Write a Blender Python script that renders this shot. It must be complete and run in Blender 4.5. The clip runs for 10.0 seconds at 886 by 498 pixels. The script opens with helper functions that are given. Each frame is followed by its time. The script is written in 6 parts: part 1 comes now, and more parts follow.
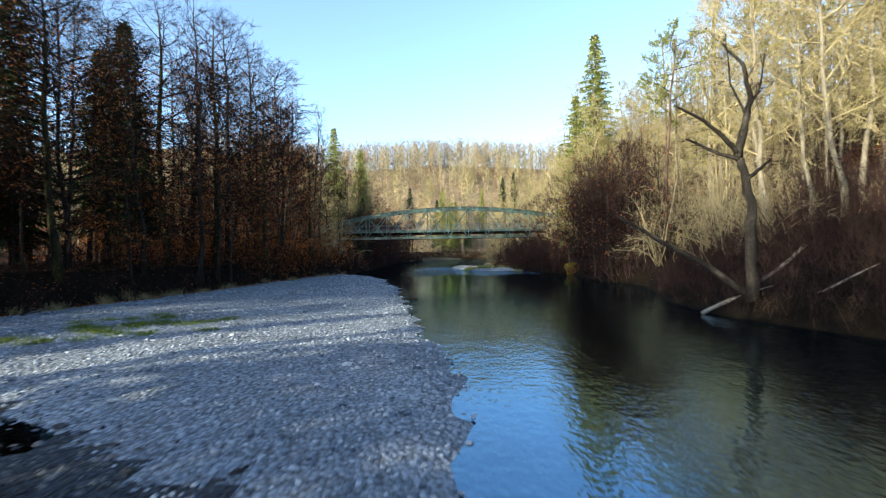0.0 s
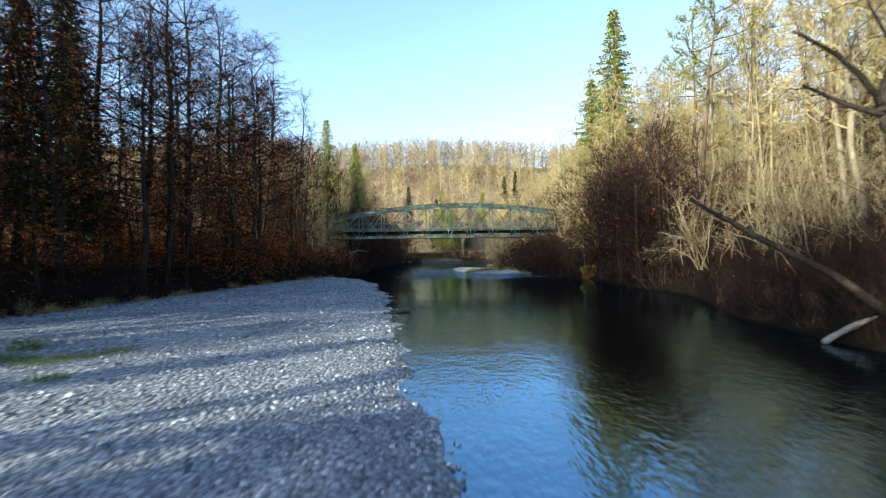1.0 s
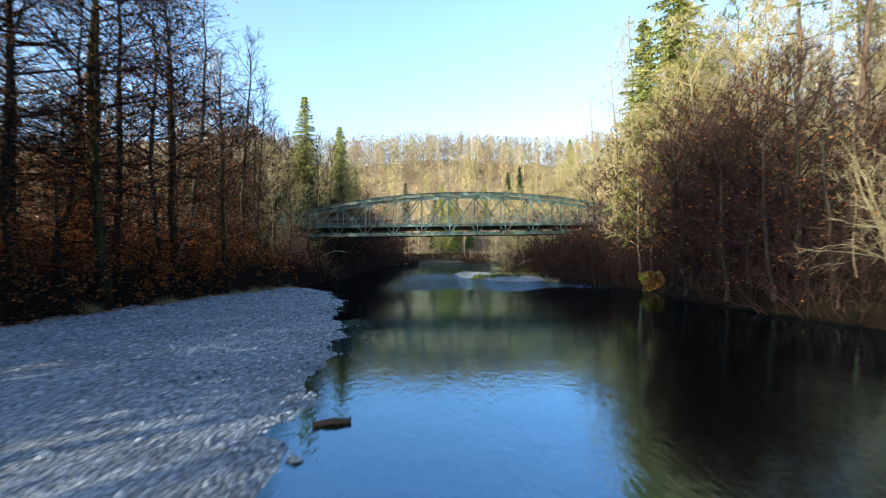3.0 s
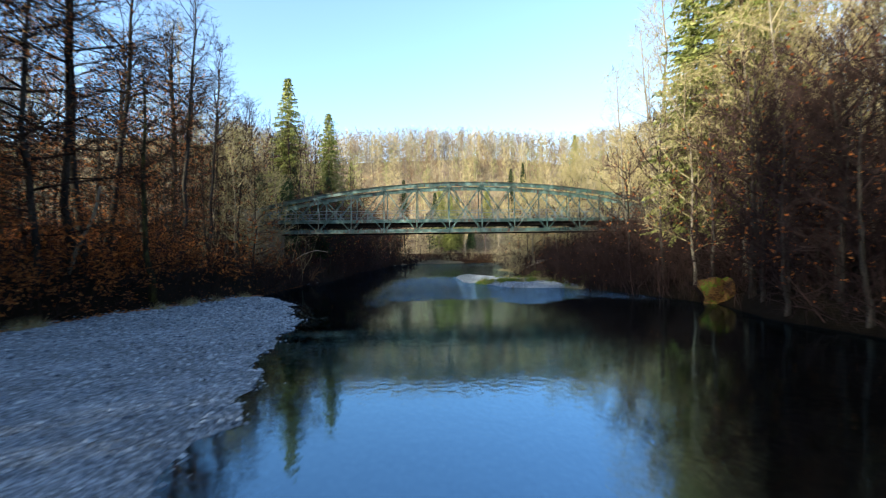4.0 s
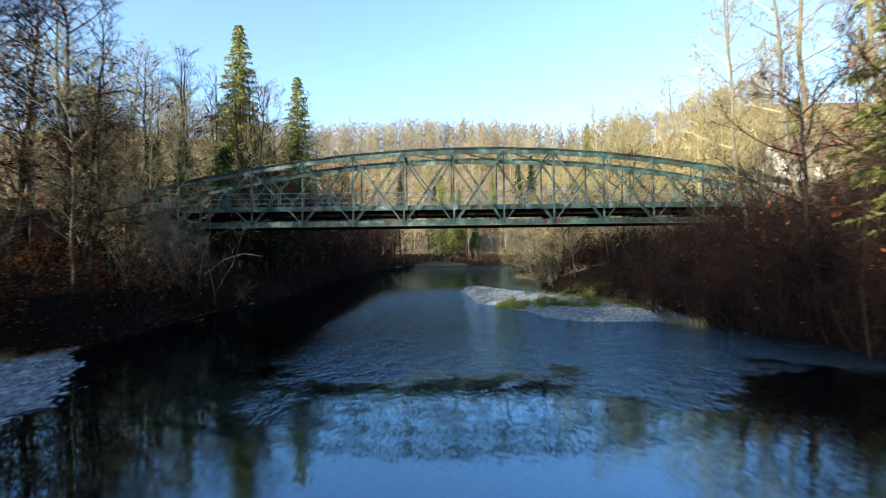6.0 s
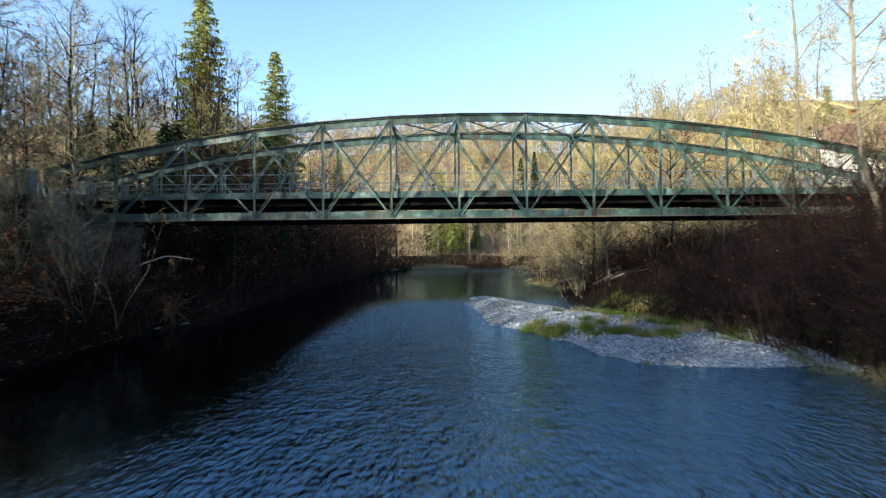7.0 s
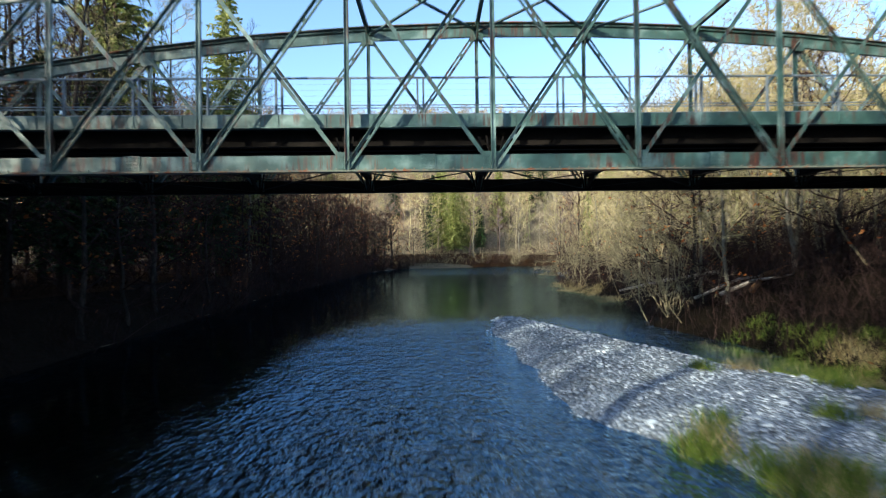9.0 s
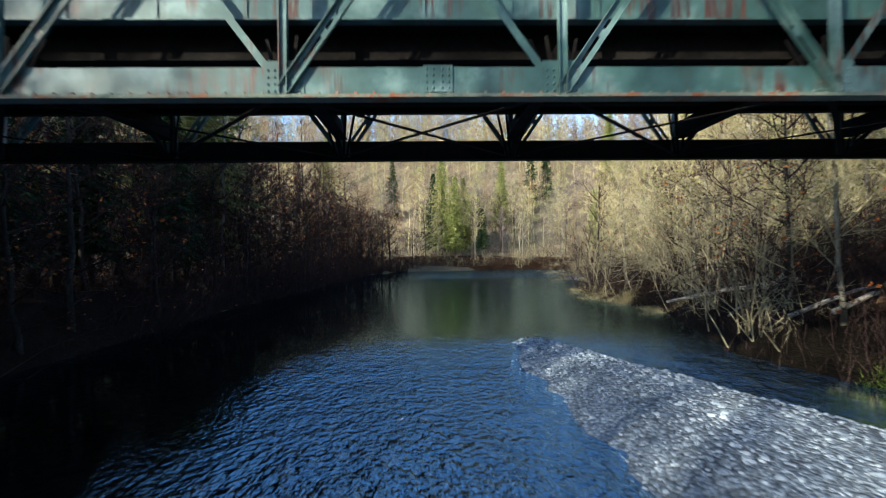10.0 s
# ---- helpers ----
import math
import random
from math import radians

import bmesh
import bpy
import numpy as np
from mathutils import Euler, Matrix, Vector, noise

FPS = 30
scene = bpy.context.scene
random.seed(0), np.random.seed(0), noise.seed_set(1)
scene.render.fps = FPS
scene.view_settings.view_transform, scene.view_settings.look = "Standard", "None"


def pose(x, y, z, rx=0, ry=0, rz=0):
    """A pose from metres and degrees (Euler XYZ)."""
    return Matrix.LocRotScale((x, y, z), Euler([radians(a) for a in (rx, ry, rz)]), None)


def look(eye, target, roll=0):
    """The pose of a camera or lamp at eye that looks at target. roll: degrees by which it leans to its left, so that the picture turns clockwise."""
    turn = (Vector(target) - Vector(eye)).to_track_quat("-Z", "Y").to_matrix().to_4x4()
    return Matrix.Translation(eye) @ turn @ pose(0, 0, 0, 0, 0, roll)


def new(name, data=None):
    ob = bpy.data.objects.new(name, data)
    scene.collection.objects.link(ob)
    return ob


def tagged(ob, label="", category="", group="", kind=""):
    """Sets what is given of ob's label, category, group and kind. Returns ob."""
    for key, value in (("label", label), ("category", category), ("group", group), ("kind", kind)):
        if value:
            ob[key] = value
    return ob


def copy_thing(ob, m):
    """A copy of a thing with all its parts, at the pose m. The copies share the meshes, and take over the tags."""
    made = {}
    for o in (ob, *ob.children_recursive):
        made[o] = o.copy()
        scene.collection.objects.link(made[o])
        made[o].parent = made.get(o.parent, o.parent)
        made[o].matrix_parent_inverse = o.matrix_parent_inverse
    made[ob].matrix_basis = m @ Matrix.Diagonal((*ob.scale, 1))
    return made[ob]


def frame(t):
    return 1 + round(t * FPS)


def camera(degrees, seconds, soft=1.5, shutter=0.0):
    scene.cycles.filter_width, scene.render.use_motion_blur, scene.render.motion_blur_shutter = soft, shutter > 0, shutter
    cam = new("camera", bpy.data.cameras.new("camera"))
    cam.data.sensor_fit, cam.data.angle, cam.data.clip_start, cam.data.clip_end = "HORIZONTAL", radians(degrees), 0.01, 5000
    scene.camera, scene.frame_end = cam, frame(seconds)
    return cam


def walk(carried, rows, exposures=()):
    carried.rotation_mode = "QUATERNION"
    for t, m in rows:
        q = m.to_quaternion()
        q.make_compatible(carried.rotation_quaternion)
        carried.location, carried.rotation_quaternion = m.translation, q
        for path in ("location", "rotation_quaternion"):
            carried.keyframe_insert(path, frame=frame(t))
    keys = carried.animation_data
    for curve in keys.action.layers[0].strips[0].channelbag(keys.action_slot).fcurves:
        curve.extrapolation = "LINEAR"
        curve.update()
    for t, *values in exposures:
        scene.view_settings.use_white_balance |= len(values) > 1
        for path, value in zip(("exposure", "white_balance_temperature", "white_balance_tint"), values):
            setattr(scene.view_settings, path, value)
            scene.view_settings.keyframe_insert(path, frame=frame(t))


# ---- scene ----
cam = camera(84.0, 10.0, soft=1.15, shutter=0.45)
PATH = [
    (0, (-4.011, 0.182, 3.021), (-3.982, 2.182, 3.034), -1.0),
    (0.5, (-3.977, 3.536, 2.994), (-3.946, 5.536, 3.009), -1.0),
    (1, (-3.941, 7.294, 2.964), (-3.91, 9.294, 2.981), -0.8),
    (1.5, (-3.876, 10.959, 2.99), (-3.844, 12.959, 3.007), -0.8),
    (2, (-3.787, 15.137, 2.964), (-3.756, 17.137, 2.984), -0.8),
    (2.5, (-3.768, 19.152, 2.972), (-3.735, 21.151, 2.993), -0.8),
    (4, (-3.447, 32.598, 3.039), (-3.414, 34.598, 3.06), -0.7),
    (4.5, (-3.193, 37.233, 3.038), (-3.164, 39.233, 3.06), -0.7),
    (5, (-3.255, 42.026, 3.15), (-3.223, 44.026, 3.171), -0.7),
    (5.5, (-3.188, 46.669, 3.306), (-3.159, 48.668, 3.324), -0.8),
    (7, (-3.165, 60.672, 3.47), (-3.129, 62.671, 3.4949), -0.7),
    (7.5, (-3.097, 64.158, 3.435), (-3.064, 66.158, 3.462), -0.7),
    (8, (-3.134, 67.774, 3.4), (-3.1, 69.773, 3.4262), -0.7),
    (8.5, (-3.254, 71.121, 3.385), (-3.215, 73.121, 3.4127), -0.7),
    (9, (-3.316, 74.657, 3.38), (-3.277, 76.656, 3.3996), -0.7),
    (9.5, (-3.422, 77.836, 3.385), (-3.379, 79.835, 3.4173), -0.8),
    (10, (-3.51, 80.436, 3.38), (-3.468, 82.435, 3.4083), -0.6),
]
walk(cam, [(t, look(eye, target, roll)) for t, eye, target, roll in PATH], exposures=[(0.0, 1.68, 5850, 6), (2.5, 1.8, 5850, 6), (5.0, 1.66, 5800, 6), (8.0, 1.58, 5750, 6), (10.0, 1.5, 5300, 6)])

# ---- light ----
SUN_EL, SUN_AZ = 18.0, (-0.74, -0.67)
world = bpy.data.worlds.new("world")
scene.world = world
world.use_nodes = True
wn = world.node_tree
sky = wn.nodes.new("ShaderNodeTexSky")
sky.sky_type = "NISHITA"
sky.sun_disc = False
sky.sun_elevation = radians(SUN_EL)
sky.sun_rotation = math.atan2(SUN_AZ[0], SUN_AZ[1])
sky.air_density, sky.dust_density, sky.ozone_density = 1.0, 1.5, 1.3
wn.links.new(sky.outputs[0], wn.nodes["Background"].inputs[0])
wn.nodes["Background"].inputs[1].default_value = 0.14
sun_data = bpy.data.lights.new("sun", "SUN")
sun_data.energy, sun_data.angle, sun_data.color = 4.5, radians(0.53), (1.0, 0.86, 0.6)
sun = new("sun", sun_data)
sun.matrix_world = look((SUN_AZ[0] * 100, SUN_AZ[1] * 100, 100 * math.tan(radians(SUN_EL))), (0, 0, 0))

# ---- materials ----
def mat_new(name, rough=0.8, metal=0.0, spec=0.3):
    m = bpy.data.materials.new(name)
    m.use_nodes = True
    b = m.node_tree.nodes["Principled BSDF"]
    b.inputs["Roughness"].default_value = rough
    b.inputs["Metallic"].default_value = metal
    b.inputs["Specular IOR Level"].default_value = spec
    return m, m.node_tree, b


def node(nt, kind, **kw):
    n = nt.nodes.new(kind)
    for k, v in kw.items():
        n.inputs[k.replace("_", " ")].default_value = v
    return n


def ramp(nt, fac, stops):
    r = nt.nodes.new("ShaderNodeValToRGB")
    while len(r.color_ramp.elements) < len(stops):
        r.color_ramp.elements.new(0.5)
    for e, (p, c) in zip(r.color_ramp.elements, stops):
        e.position, e.color = p, (*c, 1)
    nt.links.new(fac, r.inputs[0])
    return r.outputs[0]


def coords(nt, scale=(1, 1, 1), world_space=True):
    if world_space:
        src = nt.nodes.new("ShaderNodeNewGeometry").outputs["Position"]
    else:
        src = nt.nodes.new("ShaderNodeTexCoord").outputs["Object"]
    mp = nt.nodes.new("ShaderNodeMapping")
    mp.inputs["Scale"].default_value = scale
    nt.links.new(src, mp.inputs[0])
    return mp.outputs[0]


def noise_of(nt, vec, scale, detail=4.0, rough=0.55):
    n = node(nt, "ShaderNodeTexNoise", Scale=scale, Detail=detail, Roughness=rough)
    nt.links.new(vec, n.inputs["Vector"])
    return n.outputs["Fac"]


def mix(nt, fac, a, b, blend="MIX"):
    m = nt.nodes.new("ShaderNodeMix")
    m.data_type, m.blend_type = "RGBA", blend
    for sock, v in ((m.inputs[0], fac), (m.inputs[6], a), (m.inputs[7], b)):
        if isinstance(v, bpy.types.NodeSocket):
            nt.links.new(v, sock)
        elif isinstance(v, tuple):
            sock.default_value = (*v, 1)
        else:
            sock.default_value = v
    return m.outputs[2]


def bump(nt, b, height, strength=0.5, dist=0.02):
    n = node(nt, "ShaderNodeBump", Strength=strength, Distance=dist)
    nt.links.new(height, n.inputs["Height"])
    nt.links.new(n.outputs[0], b.inputs["Normal"])


def mottled(name, stops, scale, rough=0.85, bump_s=0.4, dist=0.02, fine=6.0, stretch=(1, 1, 1), world_space=True, vary=0.0, spec=0.04):
    """A natural surface: colour from coarse noise, grain from fine noise, optional change from piece to piece."""
    m, nt, b = mat_new(name, rough, spec=spec)
    v = coords(nt, stretch, world_space)
    big, small = noise_of(nt, v, scale, 5.0), noise_of(nt, v, scale * fine, 4.0)
    fac = nt.nodes.new("ShaderNodeMath")
    fac.operation = "MULTIPLY_ADD"
    nt.links.new(small, fac.inputs[0])
    fac.inputs[1].default_value = 0.45
    mul = nt.nodes.new("ShaderNodeMath")
    mul.operation = "MULTIPLY"
    nt.links.new(big, mul.inputs[0])
    mul.inputs[1].default_value = 0.55
    nt.links.new(mul.outputs[0], fac.inputs[2])
    src = fac.outputs[0]
    if vary:
        geo = nt.nodes.new("ShaderNodeNewGeometry")
        ad = nt.nodes.new("ShaderNodeMath")
        ad.operation = "MULTIPLY_ADD"
        nt.links.new(geo.outputs["Random Per Island"], ad.inputs[0])
        ad.inputs[1].default_value = vary
        sb = nt.nodes.new("ShaderNodeMath")
        sb.operation = "SUBTRACT"
        nt.links.new(src, sb.inputs[0])
        sb.inputs[1].default_value = vary / 2
        nt.links.new(sb.outputs[0], ad.inputs[2])
        src = ad.outputs[0]
    nt.links.new(ramp(nt, src, stops), b.inputs["Base Color"])
    if bump_s:
        bump(nt, b, small, bump_s, dist)
    return m


def leafy(name, stops, trans=0.35):
    """Leaves and needles: a colour for each leaf, some light passing through."""
    m, nt, b = mat_new(name, 0.7, spec=0.08)
    geo = nt.nodes.new("ShaderNodeNewGeometry")
    c = ramp(nt, geo.outputs["Random Per Island"], stops)
    nt.links.new(c, b.inputs["Base Color"])
    t = nt.nodes.new("ShaderNodeBsdfTranslucent")
    nt.links.new(c, t.inputs[0])
    mx = nt.nodes.new("ShaderNodeMixShader")
    mx.inputs[0].default_value = trans
    out = nt.nodes["Material Output"]
    nt.links.new(b.outputs[0], mx.inputs[1])
    nt.links.new(t.outputs[0], mx.inputs[2])
    nt.links.new(mx.outputs[0], out.inputs[0])
    return m


def pebbly(name, scale, stops):
    """Close-packed stones too small to lay one by one: a tone for each, gaps between them, larger drifts of tone."""
    m, nt, b = mat_new(name, 0.8, spec=0.25)
    v = coords(nt)
    hs = []
    cols = []
    for k in (1.0, 2.1):
        vo = nt.nodes.new("ShaderNodeTexVoronoi")
        vo.inputs["Scale"].default_value = scale * k
        nt.links.new(v, vo.inputs["Vector"])
        sp = nt.nodes.new("ShaderNodeSeparateColor")
        nt.links.new(vo.outputs["Color"], sp.inputs[0])
        cols.append(ramp(nt, sp.outputs[0], stops))
        hs.append(vo.outputs["Distance"])
    col = mix(nt, noise_of(nt, v, 2.0, 3.0), cols[0], cols[1])
    gap = ramp(nt, hs[0], [(0.35, (1, 1, 1)), (0.75, (0.45, 0.44, 0.42))])
    col = mix(nt, 1.0, col, gap, "MULTIPLY")
    drift = ramp(nt, noise_of(nt, v, 0.35, 3.0), [(0.35, (0.75, 0.74, 0.72)), (0.65, (1.1, 1.1, 1.08))])
    nt.links.new(mix(nt, 1.0, col, drift, "MULTIPLY"), b.inputs["Base Color"])
    inv = nt.nodes.new("ShaderNodeMath")
    inv.operation = "SUBTRACT"
    inv.inputs[0].default_value = 1.0
    nt.links.new(hs[0], inv.inputs[1])
    bump(nt, b, inv.outputs[0], 0.9, 0.05)
    return m


def painted_steel():
    m, nt, b = mat_new("green_paint", 0.5, spec=0.4)
    v = coords(nt)
    base = ramp(nt, noise_of(nt, v, 1.3, 5.0), [(0.3, (0.017, 0.042, 0.037)), (0.5, (0.04, 0.082, 0.074)), (0.7, (0.15, 0.215, 0.205))])
    streak = coords(nt, (7.0, 7.0, 0.6))
    rust_n = noise_of(nt, streak, 1.1, 6.0, 0.65)
    rust_f = ramp(nt, rust_n, [(0.5, (0, 0, 0)), (0.59, (1, 1, 1))])
    patch_f = ramp(nt, noise_of(nt, v, 0.8, 3.0), [(0.43, (0, 0, 0)), (0.56, (1, 1, 1))])
    both = mix(nt, 1.0, rust_f, patch_f, "MULTIPLY")
    col = mix(nt, both, base, ramp(nt, noise_of(nt, streak, 4.0, 3.0), [(0.35, (0.022, 0.015, 0.012)), (0.55, (0.06, 0.022, 0.014)), (0.7, (0.12, 0.042, 0.02))]))
    nt.links.new(col, b.inputs["Base Color"])
    bump(nt, b, noise_of(nt, v, 40.0), 0.15, 0.01)
    return m


M_STEEL = painted_steel()
M_RUST = mottled("rusty_flange", [(0.3, (0.07, 0.09, 0.075)), (0.5, (0.14, 0.15, 0.12)), (0.62, (0.19, 0.07, 0.035))], 2.0)
# bridge steel darkened to stand in for the shade under the deck
M_SHADED_STEEL = mottled("shaded_steel", [(0.3, (0.004, 0.004, 0.004)), (0.7, (0.016, 0.013, 0.011))], 2.0)
M_RAIL = mottled("grey_rail_paint", [(0.3, (0.09, 0.11, 0.13)), (0.7, (0.17, 0.2, 0.23))], 3.0, rough=0.45, bump_s=0.1)
M_DECK = mottled("deck_concrete", [(0.3, (0.12, 0.12, 0.115)), (0.7, (0.25, 0.245, 0.23))], 1.5)
M_STONE = mottled("abutment_stone", [(0.25, (0.08, 0.077, 0.068)), (0.5, (0.2, 0.19, 0.165)), (0.75, (0.4, 0.38, 0.33))], 1.2, dist=0.05)
# bluish stone tones: the blue of skylight is put into the colour
M_GRAVEL = pebbly("gravel_bed", 11.0, [(0.0, (0.075, 0.09, 0.115)), (0.5, (0.21, 0.24, 0.29)), (1.0, (0.43, 0.475, 0.53))])
M_PEBBLE = mottled("pebble", [(0.2, (0.055, 0.068, 0.09)), (0.42, (0.18, 0.21, 0.255)), (0.62, (0.29, 0.325, 0.37)), (0.9, (0.47, 0.505, 0.54))], 2.5, bump_s=0.3, vary=0.55)
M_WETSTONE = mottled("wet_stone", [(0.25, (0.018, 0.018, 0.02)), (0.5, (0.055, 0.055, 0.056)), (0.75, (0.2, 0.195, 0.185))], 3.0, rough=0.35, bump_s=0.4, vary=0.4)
M_DARKGRAVEL = pebbly("wet_gravel", 11.0, [(0.0, (0.008, 0.009, 0.012)), (0.5, (0.025, 0.03, 0.038)), (1.0, (0.09, 0.1, 0.12))])
M_BED = pebbly("river_bed", 6.0, [(0.0, (0.04, 0.03, 0.016)), (0.5, (0.11, 0.085, 0.045)), (1.0, (0.22, 0.175, 0.1))])
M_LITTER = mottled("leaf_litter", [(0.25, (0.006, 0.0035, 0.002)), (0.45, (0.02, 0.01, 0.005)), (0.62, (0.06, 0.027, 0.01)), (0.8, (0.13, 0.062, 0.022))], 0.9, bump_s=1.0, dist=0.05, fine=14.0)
M_HILL = mottled("hill_grass", [(0.3, (0.1, 0.075, 0.045)), (0.7, (0.26, 0.205, 0.13))], 0.2, bump_s=0.3)
# soil tone with the shade of the banks worked into it
M_SHADED_SOIL = mottled("shaded_bank_soil", [(0.3, (0.003, 0.0023, 0.0016)), (0.7, (0.014, 0.01, 0.006))], 1.5, bump_s=1.0, dist=0.08)
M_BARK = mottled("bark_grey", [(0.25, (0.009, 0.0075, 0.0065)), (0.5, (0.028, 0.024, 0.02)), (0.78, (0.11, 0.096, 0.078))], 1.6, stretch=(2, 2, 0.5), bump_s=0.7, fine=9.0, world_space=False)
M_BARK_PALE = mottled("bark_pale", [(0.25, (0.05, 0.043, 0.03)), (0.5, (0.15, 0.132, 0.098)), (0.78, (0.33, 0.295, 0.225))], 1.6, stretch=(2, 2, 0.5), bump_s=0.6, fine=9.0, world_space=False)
M_BARK_MOSS = mottled("bark_mossy", [(0.3, (0.01, 0.0085, 0.007)), (0.52, (0.03, 0.027, 0.014)), (0.72, (0.12, 0.12, 0.028))], 0.9, stretch=(2, 2, 0.5), bump_s=0.8, fine=9.0, world_space=False)
M_BARK_BROWN = mottled("bark_spruce", [(0.3, (0.05, 0.035, 0.026)), (0.7, (0.15, 0.105, 0.08))], 2.0, stretch=(2, 2, 0.5), bump_s=0.8, fine=9.0, world_space=False)
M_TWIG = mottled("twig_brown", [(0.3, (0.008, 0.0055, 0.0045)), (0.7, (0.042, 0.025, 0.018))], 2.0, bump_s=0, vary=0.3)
# straw twigs have the slope's sunlight put into their colour
M_TWIG_SUNLIT = mottled("twig_sunlit_straw", [(0.3, (0.16, 0.13, 0.07)), (0.7, (0.36, 0.31, 0.175))], 2.0, bump_s=0, vary=0.3)
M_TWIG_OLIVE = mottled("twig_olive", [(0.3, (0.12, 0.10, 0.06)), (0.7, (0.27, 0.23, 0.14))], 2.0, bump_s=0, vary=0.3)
# purple-brown twigs, darkened by the shade of the banks they grow on
M_TWIG_SHADED = mottled("twig_shaded_purple_brown", [(0.3, (0.007, 0.005, 0.005)), (0.7, (0.05, 0.03, 0.026))], 2.0, bump_s=0, vary=0.3)
M_DEADWOOD = mottled("weathered_wood", [(0.3, (0.14, 0.12, 0.1)), (0.7, (0.36, 0.32, 0.28))], 2.0, stretch=(1, 1, 1), bump_s=0.6, world_space=False)
M_STUMP = mottled("stump_wood", [(0.3, (0.06, 0.035, 0.02)), (0.7, (0.24, 0.13, 0.06))], 3.0, bump_s=0.7)
M_RUSTLEAF = leafy("beech_leaf", [(0.0, (0.11, 0.035, 0.013)), (0.5, (0.3, 0.1, 0.028)), (1.0, (0.5, 0.21, 0.062))], 0.5)
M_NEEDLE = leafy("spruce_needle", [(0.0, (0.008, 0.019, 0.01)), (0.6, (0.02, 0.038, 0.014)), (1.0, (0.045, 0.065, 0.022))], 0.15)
# lighter, yellower needles: sunshine is put into the colour
M_NEEDLE_SUNLIT = leafy("sunlit_needle", [(0.0, (0.10, 0.12, 0.03)), (0.6, (0.22, 0.245, 0.07)), (1.0, (0.38, 0.38, 0.14))], 0.42)
M_OLIVE = leafy("olive_fleck", [(0.0, (0.12, 0.11, 0.03)), (0.6, (0.24, 0.22, 0.07)), (1.0, (0.36, 0.32, 0.12))], 0.4)
M_GRASS = leafy("grass_green", [(0.0, (0.04, 0.075, 0.01)), (0.6, (0.10, 0.15, 0.022)), (1.0, (0.22, 0.22, 0.06))], 0.35)
M_DRYGRASS = leafy("grass_straw", [(0.0, (0.17, 0.13, 0.06)), (0.6, (0.32, 0.26, 0.13)), (1.0, (0.46, 0.4, 0.22))], 0.35)
M_PLASTER = mottled("house_plaster", [(0.3, (0.7, 0.69, 0.66)), (0.7, (0.82, 0.81, 0.78))], 2.0, bump_s=0.1)
M_ROOFTILE = mottled("roof_tile", [(0.3, (0.12, 0.075, 0.055)), (0.7, (0.25, 0.16, 0.12))], 2.5, bump_s=0.4)
M_FAR = mottled("far_twigs", [(0.3, (0.11, 0.088, 0.058)), (0.5, (0.19, 0.155, 0.105)), (0.7, (0.31, 0.26, 0.18))], 0.05, bump_s=0, vary=0.35)
M_FAR_RUST = mottled("far_rust", [(0.3, (0.10, 0.062, 0.04)), (0.7, (0.24, 0.155, 0.095))], 0.05, bump_s=0, vary=0.4)
M_FAR_GREY = mottled("far_grey", [(0.3, (0.07, 0.058, 0.05)), (0.7, (0.2, 0.17, 0.145))], 0.05, bump_s=0, vary=0.4)
M_FAR_LIME = mottled("far_olive", [(0.3, (0.14, 0.14, 0.06)), (0.7, (0.26, 0.26, 0.11))], 0.05, bump_s=0, vary=0.35)

M_FAR_STRAW = mottled("far_straw", [(0.3, (0.26, 0.22, 0.11)), (0.7, (0.44, 0.38, 0.2))], 0.05, bump_s=0, vary=0.35)
M_FAR_MAUVE = mottled("far_mauve", [(0.3, (0.1, 0.075, 0.07)), (0.7, (0.21, 0.165, 0.15))], 0.05, bump_s=0, vary=0.35)


def glass_dark():
    m, nt, b = mat_new("window_glass", 0.08, spec=0.6)
    b.inputs["Base Color"].default_value = (0.03, 0.035, 0.04, 1)
    return m


M_GLASS = glass_dark()


